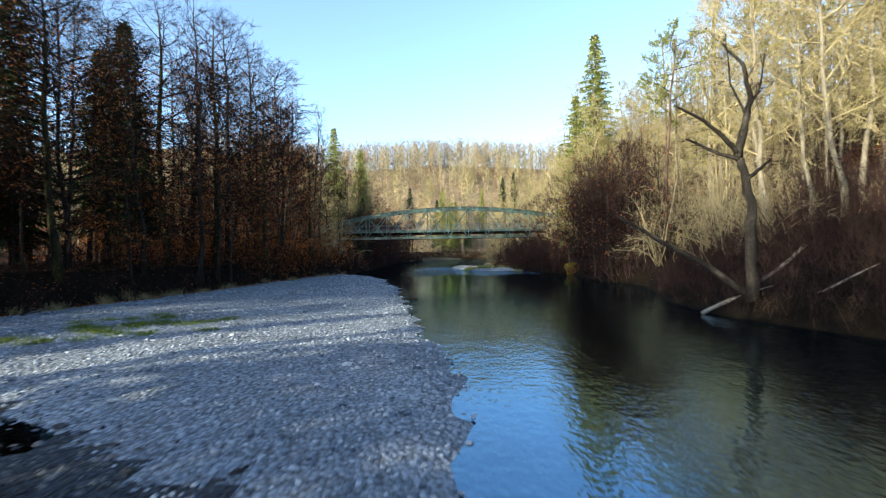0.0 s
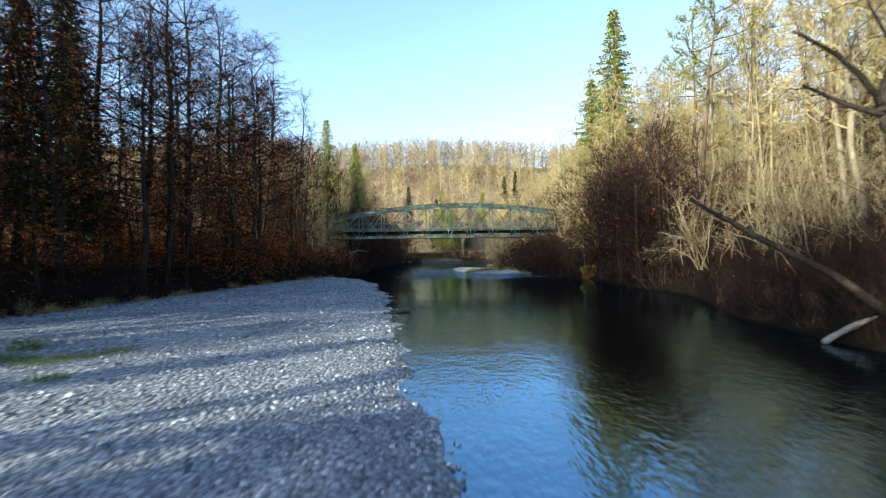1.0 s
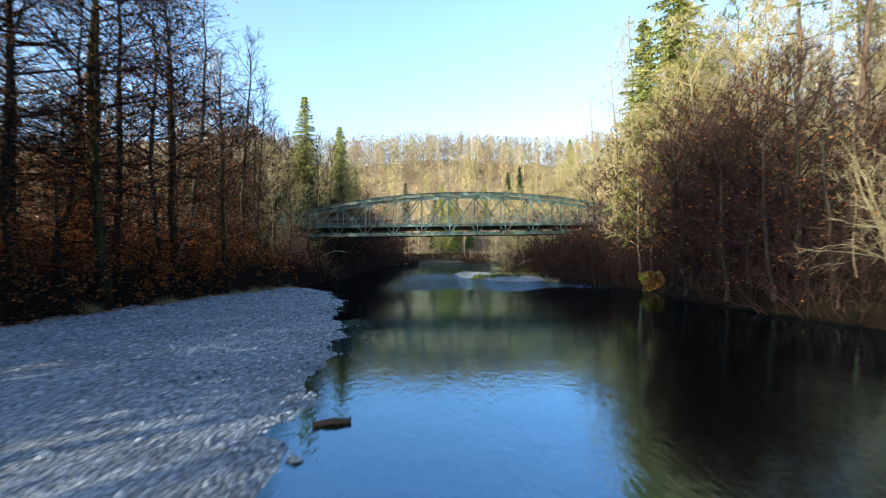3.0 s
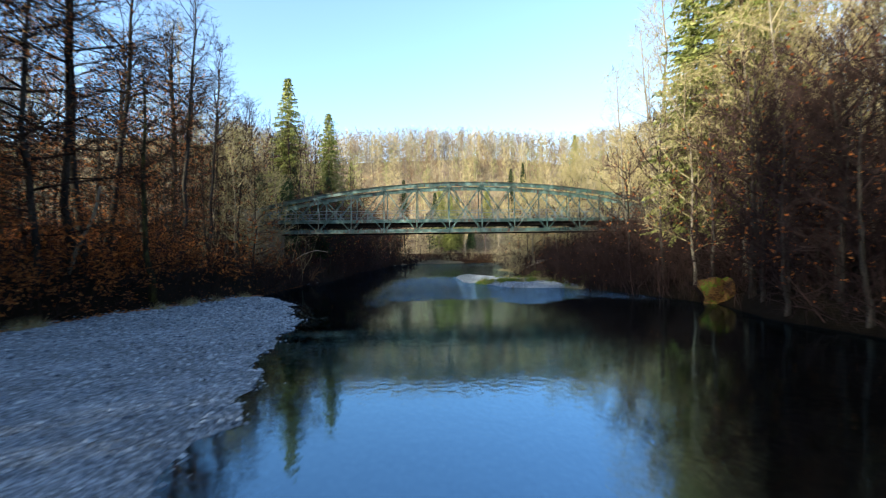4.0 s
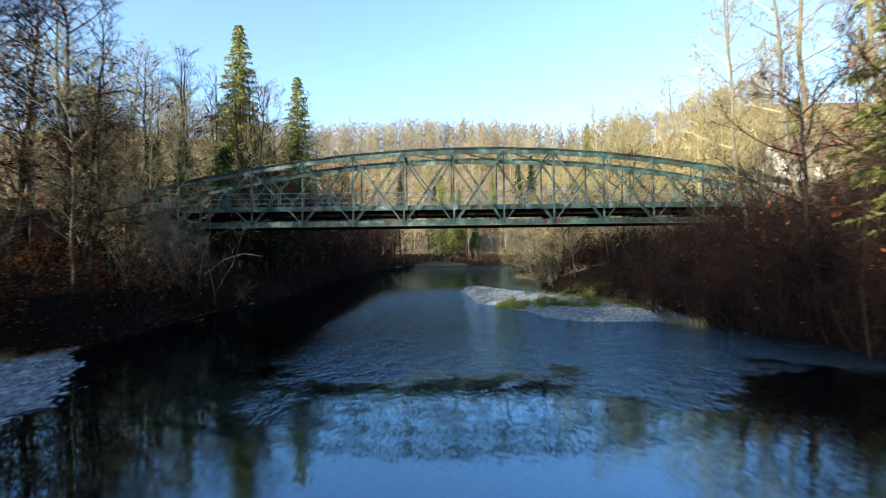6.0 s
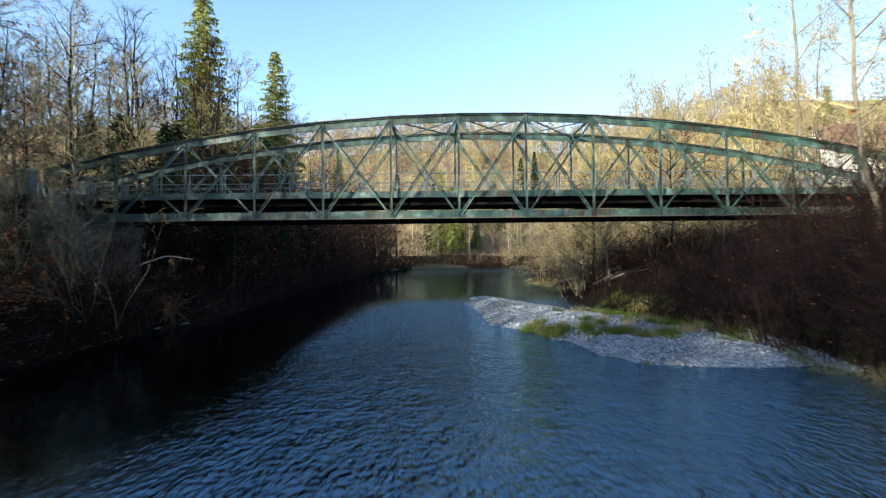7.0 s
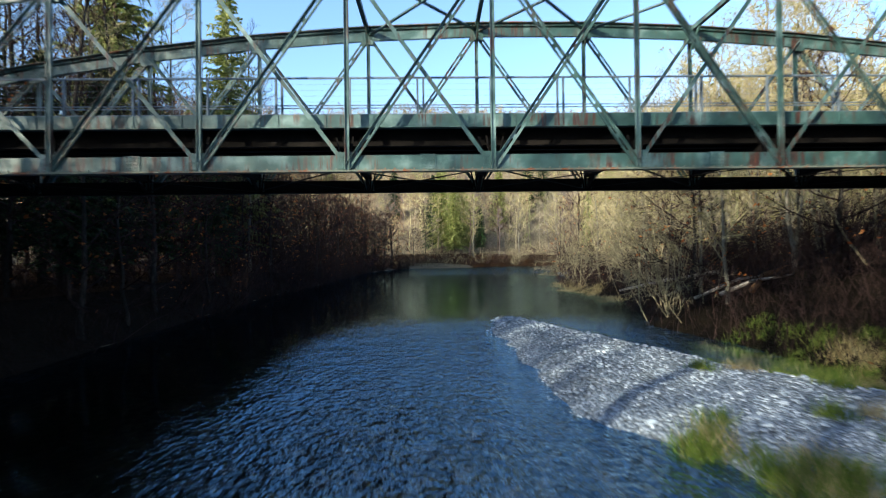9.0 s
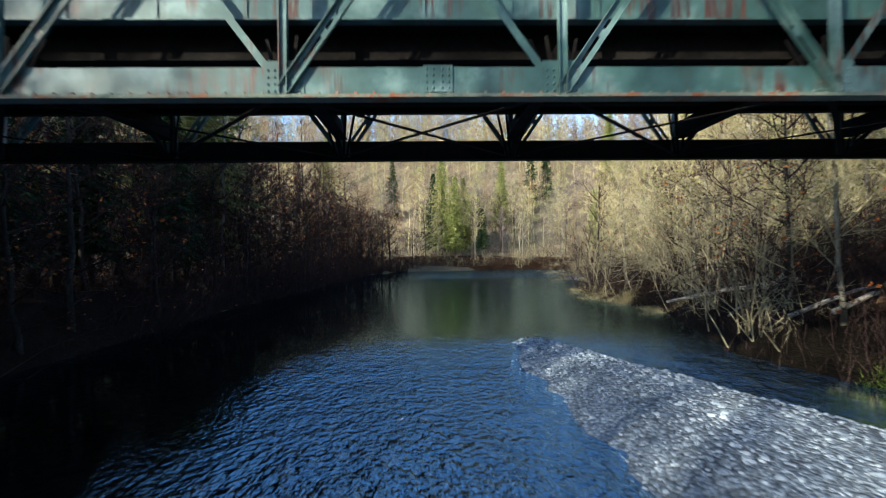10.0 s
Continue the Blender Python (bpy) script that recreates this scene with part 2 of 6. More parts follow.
def water_material():
    m = bpy.data.materials.new("river_water")
    m.use_nodes = True
    nt = m.node_tree
    nt.nodes.remove(nt.nodes["Principled BSDF"])
    pos = nt.nodes.new("ShaderNodeNewGeometry").outputs["Position"]
    sep = nt.nodes.new("ShaderNodeSeparateXYZ")
    nt.links.new(pos, sep.inputs[0])
    # calm pool, then the riffle before and under the bridge, then moderate ripples
    mr = nt.nodes.new("ShaderNodeMapRange")
    mr.interpolation_type = "SMOOTHSTEP"
    edge = nt.nodes.new("ShaderNodeMath")
    edge.operation = "MULTIPLY_ADD"
    nt.links.new(noise_of(nt, coords(nt, (1.0, 1.0, 1.0)), 0.22, 4.0, 0.6), edge.inputs[0])
    edge.inputs[1].default_value = 16.0
    nt.links.new(sep.outputs["Y"], edge.inputs[2])
    nt.links.new(edge.outputs[0], mr.inputs[0])
    for k, v in zip(range(1, 5), (71.5, 73.8, 0.03, 1.0)):
        mr.inputs[k].default_value = v
    mr2 = nt.nodes.new("ShaderNodeMapRange")
    mr2.interpolation_type = "SMOOTHSTEP"
    nt.links.new(sep.outputs["Y"], mr2.inputs[0])
    for k, v in zip(range(1, 5), (90.0, 104.0, 1.0, 0.1)):
        mr2.inputs[k].default_value = v
    mr3 = nt.nodes.new("ShaderNodeMapRange")
    mr3.interpolation_type = "SMOOTHSTEP"
    nt.links.new(sep.outputs["Y"], mr3.inputs[0])
    for k, v in zip(range(1, 5), (146.0, 158.0, 0.0, 0.7)):
        mr3.inputs[k].default_value = v
    # the run before the pool
    run = nt.nodes.new("ShaderNodeMapRange")
    run.interpolation_type = "SMOOTHSTEP"
    nt.links.new(sep.outputs["Y"], run.inputs[0])
    for k, v in zip(range(1, 5), (16.0, 42.0, 0.085, 0.0)):
        run.inputs[k].default_value = v
    patchy = nt.nodes.new("ShaderNodeMath")
    patchy.operation = "MULTIPLY"
    nt.links.new(run.outputs[0], patchy.inputs[0])
    nt.links.new(ramp(nt, noise_of(nt, coords(nt, (0.5, 0.22, 1.0)), 0.8, 3.0), [(0.32, (0.3, 0.3, 0.3)), (0.68, (1.3, 1.3, 1.3))]), patchy.inputs[1])
    bend = nt.nodes.new("ShaderNodeMath")
    bend.operation = "MAXIMUM"
    nt.links.new(mr2.outputs[0], bend.inputs[0])
    nt.links.new(mr3.outputs[0], bend.inputs[1])
    rip = nt.nodes.new("ShaderNodeMath")
    rip.operation = "MULTIPLY"
    nt.links.new(mr.outputs[0], rip.inputs[0])
    nt.links.new(bend.outputs[0], rip.inputs[1])
    v = coords(nt, (1.0, 0.7, 1.0))
    # slack water under the western bank
    slack = nt.nodes.new("ShaderNodeMapRange")
    slack.interpolation_type = "SMOOTHSTEP"
    nt.links.new(sep.outputs["X"], slack.inputs[0])
    for k, q in zip(range(1, 5), (-10.0, -4.2, 0.03, 1.0)):
        slack.inputs[k].default_value = q
    calm = nt.nodes.new("ShaderNodeMath")
    calm.operation = "MULTIPLY"
    nt.links.new(rip.outputs[0], calm.inputs[0])
    nt.links.new(slack.outputs[0], calm.inputs[1])
    n1, n2 = noise_of(nt, v, 1.5, 3.0), noise_of(nt, v, 6.5, 2.0)
    add = nt.nodes.new("ShaderNodeMath")
    add.operation = "MULTIPLY_ADD"
    nt.links.new(n2, add.inputs[0])
    add.inputs[1].default_value = 0.65
    nt.links.new(n1, add.inputs[2])
    bp = node(nt, "ShaderNodeBump", Distance=0.2)
    nt.links.new(add.outputs[0], bp.inputs["Height"])
    both = nt.nodes.new("ShaderNodeMath")
    both.operation = "ADD"
    nt.links.new(calm.outputs[0], both.inputs[0])
    nt.links.new(patchy.outputs[0], both.inputs[1])
    nt.links.new(both.outputs[0], bp.inputs["Strength"])
    gloss = nt.nodes.new("ShaderNodeBsdfGlossy")
    gloss.inputs["Roughness"].default_value = 0.025
    # reflections tinted blue to deepen the sky they mirror
    gloss.inputs["Color"].default_value = (0.5, 0.75, 1.0, 1)
    nt.links.new(bp.outputs[0], gloss.inputs["Normal"])
    see = nt.nodes.new("ShaderNodeBsdfTransparent")
    see.inputs[0].default_value = (0.2, 0.155, 0.085, 1)
    fr = node(nt, "ShaderNodeFresnel", IOR=3.0)
    nt.links.new(bp.outputs[0], fr.inputs["Normal"])
    mx = nt.nodes.new("ShaderNodeMixShader")
    nt.links.new(fr.outputs[0], mx.inputs[0])
    nt.links.new(see.outputs[0], mx.inputs[1])
    nt.links.new(gloss.outputs[0], mx.inputs[2])
    # a little white water, also painted in to brighten the riffle's sky reflection
    foam_sheen = nt.nodes.new("ShaderNodeBsdfDiffuse")
    foam_sheen.inputs[0].default_value = (0.72, 0.8, 0.86, 1)
    sheen_mask = ramp(nt, noise_of(nt, coords(nt, (1.0, 0.55, 1.0)), 3.2, 5.0, 0.7), [(0.5, (0.0, 0.0, 0.0)), (0.66, (0.04, 0.04, 0.04)), (0.78, (0.4, 0.4, 0.4))])
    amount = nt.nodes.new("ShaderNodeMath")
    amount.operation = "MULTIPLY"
    nt.links.new(sheen_mask, amount.inputs[0])
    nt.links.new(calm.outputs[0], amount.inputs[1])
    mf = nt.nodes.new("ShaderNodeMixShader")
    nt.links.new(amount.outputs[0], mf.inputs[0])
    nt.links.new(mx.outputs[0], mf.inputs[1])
    nt.links.new(foam_sheen.outputs[0], mf.inputs[2])
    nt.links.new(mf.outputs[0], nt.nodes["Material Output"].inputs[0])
    return m


M_WATER = water_material()

# ---- geometry helpers ----
class Geo:
    """Collects points and faces, and links them as one mesh."""

    def __init__(self):
        self.v, self.f, self.n, self.mi = [], [], 0, []

    def add(self, verts, faces, mi=0):
        verts = np.asarray(verts, float).reshape(-1, 3)
        self.v.append(verts)
        for f in faces:
            self.f.append(tuple(int(i) + self.n for i in f))
            self.mi.append(mi)
        self.n += len(verts)

    def tube(self, pts, rad, sides=5, mi=0, cap=True):
        pts = np.asarray(pts, float)
        k = len(pts)
        tan = np.gradient(pts, axis=0)
        tan /= np.linalg.norm(tan, axis=1)[:, None] + 1e-9
        ref = np.array((0.0, 0, 1)) if abs(tan[0][2]) < 0.9 else np.array((1.0, 0, 0))
        a = np.cross(tan, ref)
        a /= np.linalg.norm(a, axis=1)[:, None] + 1e-9
        b = np.cross(tan, a)
        ang = np.arange(sides) * 2 * np.pi / sides
        rad = np.asarray(rad, float)[:, None, None]
        ring = pts[:, None, :] + rad * (np.cos(ang)[None, :, None] * a[:, None, :] + np.sin(ang)[None, :, None] * b[:, None, :])
        fs = []
        for i in range(k - 1):
            for j in range(sides):
                q = (j + 1) % sides
                fs.append((i * sides + j, i * sides + q, (i + 1) * sides + q, (i + 1) * sides + j))
        if cap:
            fs.append(tuple(range(sides))[::-1])
            fs.append(tuple((k - 1) * sides + j for j in range(sides)))
        self.add(ring, fs, mi)

    def spikes(self, p, d, length, width, rng, mi=0):
        """Thin tapering twigs, one sliver each."""
        p, d = np.asarray(p), np.asarray(d)
        side = np.cross(d, rng.normal(size=p.shape))
        side /= np.linalg.norm(side, axis=1)[:, None] + 1e-9
        w = np.broadcast_to(np.asarray(width, float), (len(p),))[:, None] / 2
        tip = p + d * np.asarray(length)[:, None]
        v = np.stack([p - side * w, p + side * w, tip], 1)
        self.add(v, np.arange(3 * len(p)).reshape(-1, 3), mi)

    def leaves(self, p, size, rng, mi=0, flat=0.0):
        p = np.asarray(p)
        u = rng.normal(size=p.shape)
        u[:, 2] *= 1 - flat
        u /= np.linalg.norm(u, axis=1)[:, None] + 1e-9
        w = np.cross(u, rng.normal(size=p.shape))
        w /= np.linalg.norm(w, axis=1)[:, None] + 1e-9
        s = (np.asarray(size) * (0.6 + 0.8 * rng.random(len(p))))[:, None]
        v = np.stack([p - u * s, p + w * s * 0.55, p + u * s, p - w * s * 0.55], 1)
        self.add(v, np.arange(4 * len(p)).reshape(-1, 4), mi)

    def box(self, lo, hi, mi=0):
        x0, y0, z0 = lo
        x1, y1, z1 = hi
        v = [(x0, y0, z0), (x1, y0, z0), (x1, y1, z0), (x0, y1, z0), (x0, y0, z1), (x1, y0, z1), (x1, y1, z1), (x0, y1, z1)]
        self.add(v, [(3, 2, 1, 0), (4, 5, 6, 7), (0, 1, 5, 4), (1, 2, 6, 5), (2, 3, 7, 6), (3, 0, 4, 7)], mi)

    def bar(self, a, b, width, depth, up=(0, 1, 0), mi=0):
        """A straight member from a to b; depth lies along up, width across it."""
        a, b, up = Vector(a), Vector(b), Vector(up)
        t = (b - a).normalized()
        s = t.cross(up).normalized() * (width / 2)
        u = s.normalized().cross(t) * (depth / 2)
        v = [q + i * s + j * u for q in (a, b) for i, j in ((-1, -1), (1, -1), (1, 1), (-1, 1))]
        self.add([tuple(q) for q in v], [(0, 1, 2, 3), (7, 6, 5, 4), (0, 4, 5, 1), (1, 5, 6, 2), (2, 6, 7, 3), (3, 7, 4, 0)], mi)

    def mesh(self, name, mats, smooth=False):
        me = bpy.data.meshes.new(name)
        v = np.concatenate(self.v) if self.v else np.zeros((0, 3))
        me.from_pydata(v.tolist(), [], self.f)
        for m in (mats if isinstance(mats, (list, tuple)) else [mats]):
            me.materials.append(m)
        if any(self.mi):
            me.polygons.foreach_set("material_index", self.mi)
        if smooth:
            me.polygons.foreach_set("use_smooth", [True] * len(me.polygons))
        me.validate()
        me.update()
        return me


def part(name, geo, mats, parent, label="", smooth=False):
    ob = new(name, geo.mesh(name, mats, smooth))
    ob.parent = parent
    if label:
        tagged(ob, label)
    return ob


def shared(name, mesh, parent, m):
    """One more piece on a mesh that others use too."""
    ob = new(name, mesh)
    ob.parent = parent
    ob.matrix_basis = m
    return ob


def smooth(t):
    t = np.clip(t, 0, 1)
    return t * t * (3 - 2 * t)


def wave(x, y, s, seed=0.0):
    """Soft, wandering unevenness between about -1 and 1."""
    return (np.sin(x / s + 1.7 * np.sin(y / s * 0.8 + seed) + seed) * np.sin(y / s * 1.1 + 1.3 * np.sin(x / s * 0.7 + 2 * seed)) + 0.5 * np.sin(x / s * 2.3 + seed * 3 + 1.1 * np.sin(y / s * 1.9))) / 1.5


# ---- the lie of the land ----
GRAVEL_Y = [-60, 8, 14, 18, 27, 35, 41, 46, 50, 55, 60, 65, 68, 71, 85, 89, 115, 127, 165, 180, 190, 195, 198, 202]
GRAVEL_X = [-2.6, -3.2, -3.1, -4.1, -5.3, -6.3, -6.8, -7.6, -8.7, -9.2, -11, -12.7, -14.8, -16.6, -16.6, -15.2, -16.6, -16, -15.7, -13, -9.5, 0, 20, 70]
BANK_Y = [-60, 23, 30, 50, 64, 71, 85, 89, 115, 127, 165, 180, 190, 195, 198, 202]
BANK_X = [-25, -23.6, -22, -19.8, -17.6, -16.9, -16.9, -15.5, -16.9, -16.3, -16, -13.3, -9.8, -0.3, 19.7, 69]
RIGHT_Y = [-60, 0, 15, 22, 29, 35, 40, 47, 54, 60, 66, 71, 75, 79, 92, 97, 105, 111, 115, 126, 132, 140, 150, 160, 170, 180]
RIGHT_X = [13, 11.5, 9.9, 8.1, 8.9, 11, 12.4, 11.6, 10.8, 12.2, 11, 9.3, 8.2, 7.8, 7.2, 6.2, 8.5, 10.0, 8.6, 9.2, 13, 15.5, 14, 18, 32, 70]
ISLE_Y = [74.5, 76, 78.5, 81, 85, 88, 95, 99, 101]
ISLE_L = [5.5, 2.8, 1.6, 1.0, -0.9, -1.1, -1.4, -1.2, 0.0]
ISLE_R = [9, 9, 9, 9, 7.5, 5.6, 3.0, 1.6, 0.2]
BRIDGE_Y, BRIDGE_W, PANEL, CHORD_Z, DECK_Z = 86.83, 4.1, 3.6, 5.45, 6.93
ROAD_Y = BRIDGE_Y + BRIDGE_W / 2


def isle_left(y):
    y = np.asarray(y, float)
    return np.interp(y, ISLE_Y, ISLE_L) + 0.2 * np.sin(y * 1.3 + 1.1 * np.sin(y * 0.7)) + 0.13 * np.sin(y * 3.7 + np.sin(y * 1.9))


def gravel_line(y):
    y = np.asarray(y, float)
    return np.interp(y, GRAVEL_Y, GRAVEL_X) + np.where(y < 70, 0.22 * np.sin(y * 1.7 + 1.3 * np.sin(y * 0.6)) + 0.14 * np.sin(y * 4.3 + np.sin(y * 2.1)), 0)


def ground_z(x, y):
    x, y = np.asarray(x, float), np.asarray(y, float)
    xg, xb, xr = gravel_line(y), np.interp(y, BANK_Y, BANK_X), np.interp(y, RIGHT_Y, RIGHT_X)
    dl, dr = x - xg, xr - x
    bed = -0.1 - 0.75 * smooth(np.minimum(dl, dr) / 7) - 0.12 * smooth(np.minimum(dl, dr) / 0.8)
    bed = np.where((y > 52) & (y < 90), np.maximum(bed, -0.34), bed)
    bar_h = lambda u: -0.1 + 0.12 * smooth(u / 0.8) + 0.5 * (1 - np.exp(-np.maximum(u, 0) / 7))
    backwater = 0.6 * np.exp(-((x + 13.2) / 3.6) ** 2 - ((y - 8.8 + 0.2 * (x + 13)) / 1.9) ** 2)
    grav = bar_h(xg - x) + 0.05 * wave(x, y, 2.1, 0.4) - backwater
    v = xb - x
    left = bar_h(xg - xb) + np.interp(y, [120, 180], [1.9, 0.7]) * smooth(v / 2.4) + 0.035 * np.clip(v, 0, 60) + 0.22 * wave(x, y, 5.0, 1.0) * smooth(v / 4)
    left = left + 16 * smooth((-70 - x) / 120)
    w = x - xr
    near = np.where(y < 74, 0.52, np.interp(y, [74, 86, 104, 116, 150], [0.52, 0.42, 0.34, 0.16, 0.14]))
    right = -0.1 + np.interp(y, [112, 130], [1.1, 0.45]) * smooth(w / 2.4) + near * np.clip(w - 2.5, 0, 46) + 0.38 * np.clip(w - 46, 0, 60) * smooth((y - 60) / 60) + 0.3 * wave(x, y, 4.0, 2.0) * smooth(w / 5)
    z = np.where(dl < 0, np.where(v > 0, left, grav), np.where(dr < 0, right, bed))
    il, ir = isle_left(y), np.interp(y, ISLE_Y, ISLE_R)
    on = (y > 74.5) & (y < 101)
    ends = np.minimum((y - 74.5) / 2.5, (101 - y) / 2.5)
    isle = -0.12 + 0.5 * smooth(np.minimum(np.minimum((x - il) / 2.3, (ir - x) / 1.6), ends)) + 0.04 * wave(x, y, 1.3, 3.0)
    z = np.where(on & (x > il) & (x < ir), np.maximum(z, isle), z)
    # road on its banks at either end of the bridge
    road = DECK_Z - 0.06 - 0.75 * np.maximum(0, np.abs(y - ROAD_Y) - 3.2)
    z = np.where(x < -23.8, np.maximum(z, road - 0.02 * np.maximum(0, -40 - x)), z)
    flat = smooth((4.6 - np.abs(y - ROAD_Y)) / 2.0) * smooth((x - 23.6) / 0.8) * smooth((70 - x) / 20)
    z = z * (1 - flat) + (DECK_Z - 0.06) * flat
    hill = 55 * smooth((y - 203) / 115) + 4 * wave(x, y, 60, 0.7) * smooth((y - 220) / 60)
    return z + hill


def z_at(x, y):
    return float(ground_z(np.array([x]), np.array([y]))[0])


def steps(a, b, fine_a, fine_b, fine, grow=1.16):
    out = list(np.arange(fine_a, fine_b, fine)) + [fine_b]
    s, q = fine, fine_b
    while q < b:
        s *= grow
        q += s
        out.append(q)
    s, q = fine, fine_a
    while q > a:
        s *= grow
        q -= s
        out.insert(0, q)
    return np.array(out)


def hollow_darkness(x, y):
    """How dark the stones are round the backwater; its edge fits the camera's view."""
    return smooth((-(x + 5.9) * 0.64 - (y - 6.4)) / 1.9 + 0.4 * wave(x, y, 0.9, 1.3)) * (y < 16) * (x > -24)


def build_ground():
    xs, ys = steps(-1500, 1500, -30, 28, 0.5), steps(-700, 2500, -4, 118, 0.8)
    gx, gy = np.meshgrid(xs, ys)
    gz = ground_z(gx, gy)
    nx, ny = len(xs), len(ys)
    i = np.arange(nx * ny).reshape(ny, nx)
    faces = np.stack([i[:-1, :-1], i[:-1, 1:], i[1:, 1:], i[1:, :-1]], -1).reshape(-1, 4)
    me = bpy.data.meshes.new("ground")
    me.from_pydata(np.stack([gx, gy, gz], -1).reshape(-1, 3).tolist(), [], faces.tolist())
    cx, cy = (gx[:-1, :-1] + gx[1:, 1:]) / 2, (gy[:-1, :-1] + gy[1:, 1:]) / 2
    xg, xb, xr = gravel_line(cy), np.interp(cy, BANK_Y, BANK_X), np.interp(cy, RIGHT_Y, RIGHT_X)
    il, ir = isle_left(cy), np.interp(cy, ISLE_Y, ISLE_R)
    kind = np.full(cx.shape, 1)
    kind[(cx < xg) & (cy < 90)] = 0
    kind[(kind == 0) & (hollow_darkness(cx, cy) > 0.45)] = 6
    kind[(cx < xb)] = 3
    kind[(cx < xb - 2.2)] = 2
    # the dark soil reaches far up the slope in place of shade
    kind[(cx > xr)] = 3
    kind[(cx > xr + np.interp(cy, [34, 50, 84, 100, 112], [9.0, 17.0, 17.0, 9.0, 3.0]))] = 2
    kind[(cx > xr) & (cx < xr + 5.0) & (cy > 128) & (cy < 178)] = 0
    kind[(cy > 74.5) & (cy < 101) & (cx > il) & (cx < np.minimum(ir, xr + 1))] = 0
    kind[(np.abs(cy - ROAD_Y) < 2.6) & (np.abs(cx) > 23.8) & (np.abs(cx) < 90)] = 4
    kind[cy > 204] = 5
    for m in (M_GRAVEL, M_BED, M_LITTER, M_SHADED_SOIL, M_DECK, M_HILL, M_DARKGRAVEL):
        me.materials.append(m)
    me.polygons.foreach_set("material_index", kind.reshape(-1).astype(np.int32))
    me.polygons.foreach_set("use_smooth", [True] * len(me.polygons))
    me.update()
    tagged(new("ground", me), "gravel bar, leaf-strewn forest floor and wooded slopes by the river", "ground", kind="structure")


build_ground()


def build_water():
    xs, ys = np.linspace(-30, 120, 76), np.linspace(-90, 215, 154)
    gx, gy = np.meshgrid(xs, ys)
    nx, ny = len(xs), len(ys)
    i = np.arange(nx * ny).reshape(ny, nx)
    faces = np.stack([i[:-1, :-1], i[:-1, 1:], i[1:, 1:], i[1:, :-1]], -1).reshape(-1, 4)
    me = bpy.data.meshes.new("water")
    me.from_pydata(np.stack([gx, gy, gx * 0], -1).reshape(-1, 3).tolist(), [], faces.tolist())
    me.materials.append(M_WATER)
    me.polygons.foreach_set("use_smooth", [True] * len(me.polygons))
    tagged(new("water", me), "clear shallow river, calm pool and blue riffle reflecting sky", "river", kind="structure")


build_water()

# ---- the bridge ----
def chord_top(u):
    return CHORD_Z + PANEL * (1.545 - 0.0183 * u * u)


def rivets(g, cx, cy, cz, nx, nz, dx, dz, face=-1):
    for i in range(nx):
        for k in range(nz):
            x, z = cx + (i - (nx - 1) / 2) * dx, cz + (k - (nz - 1) / 2) * dz
            r = 0.022
            ring = [(x + r * math.cos(a), cy, z + r * math.sin(a)) for a in [j * math.pi / 3 for j in range(6)]]
            g.add(ring + [(x, cy + face * 0.016, z)], [(j, (j + 1) % 6, 6) for j in range(6)])


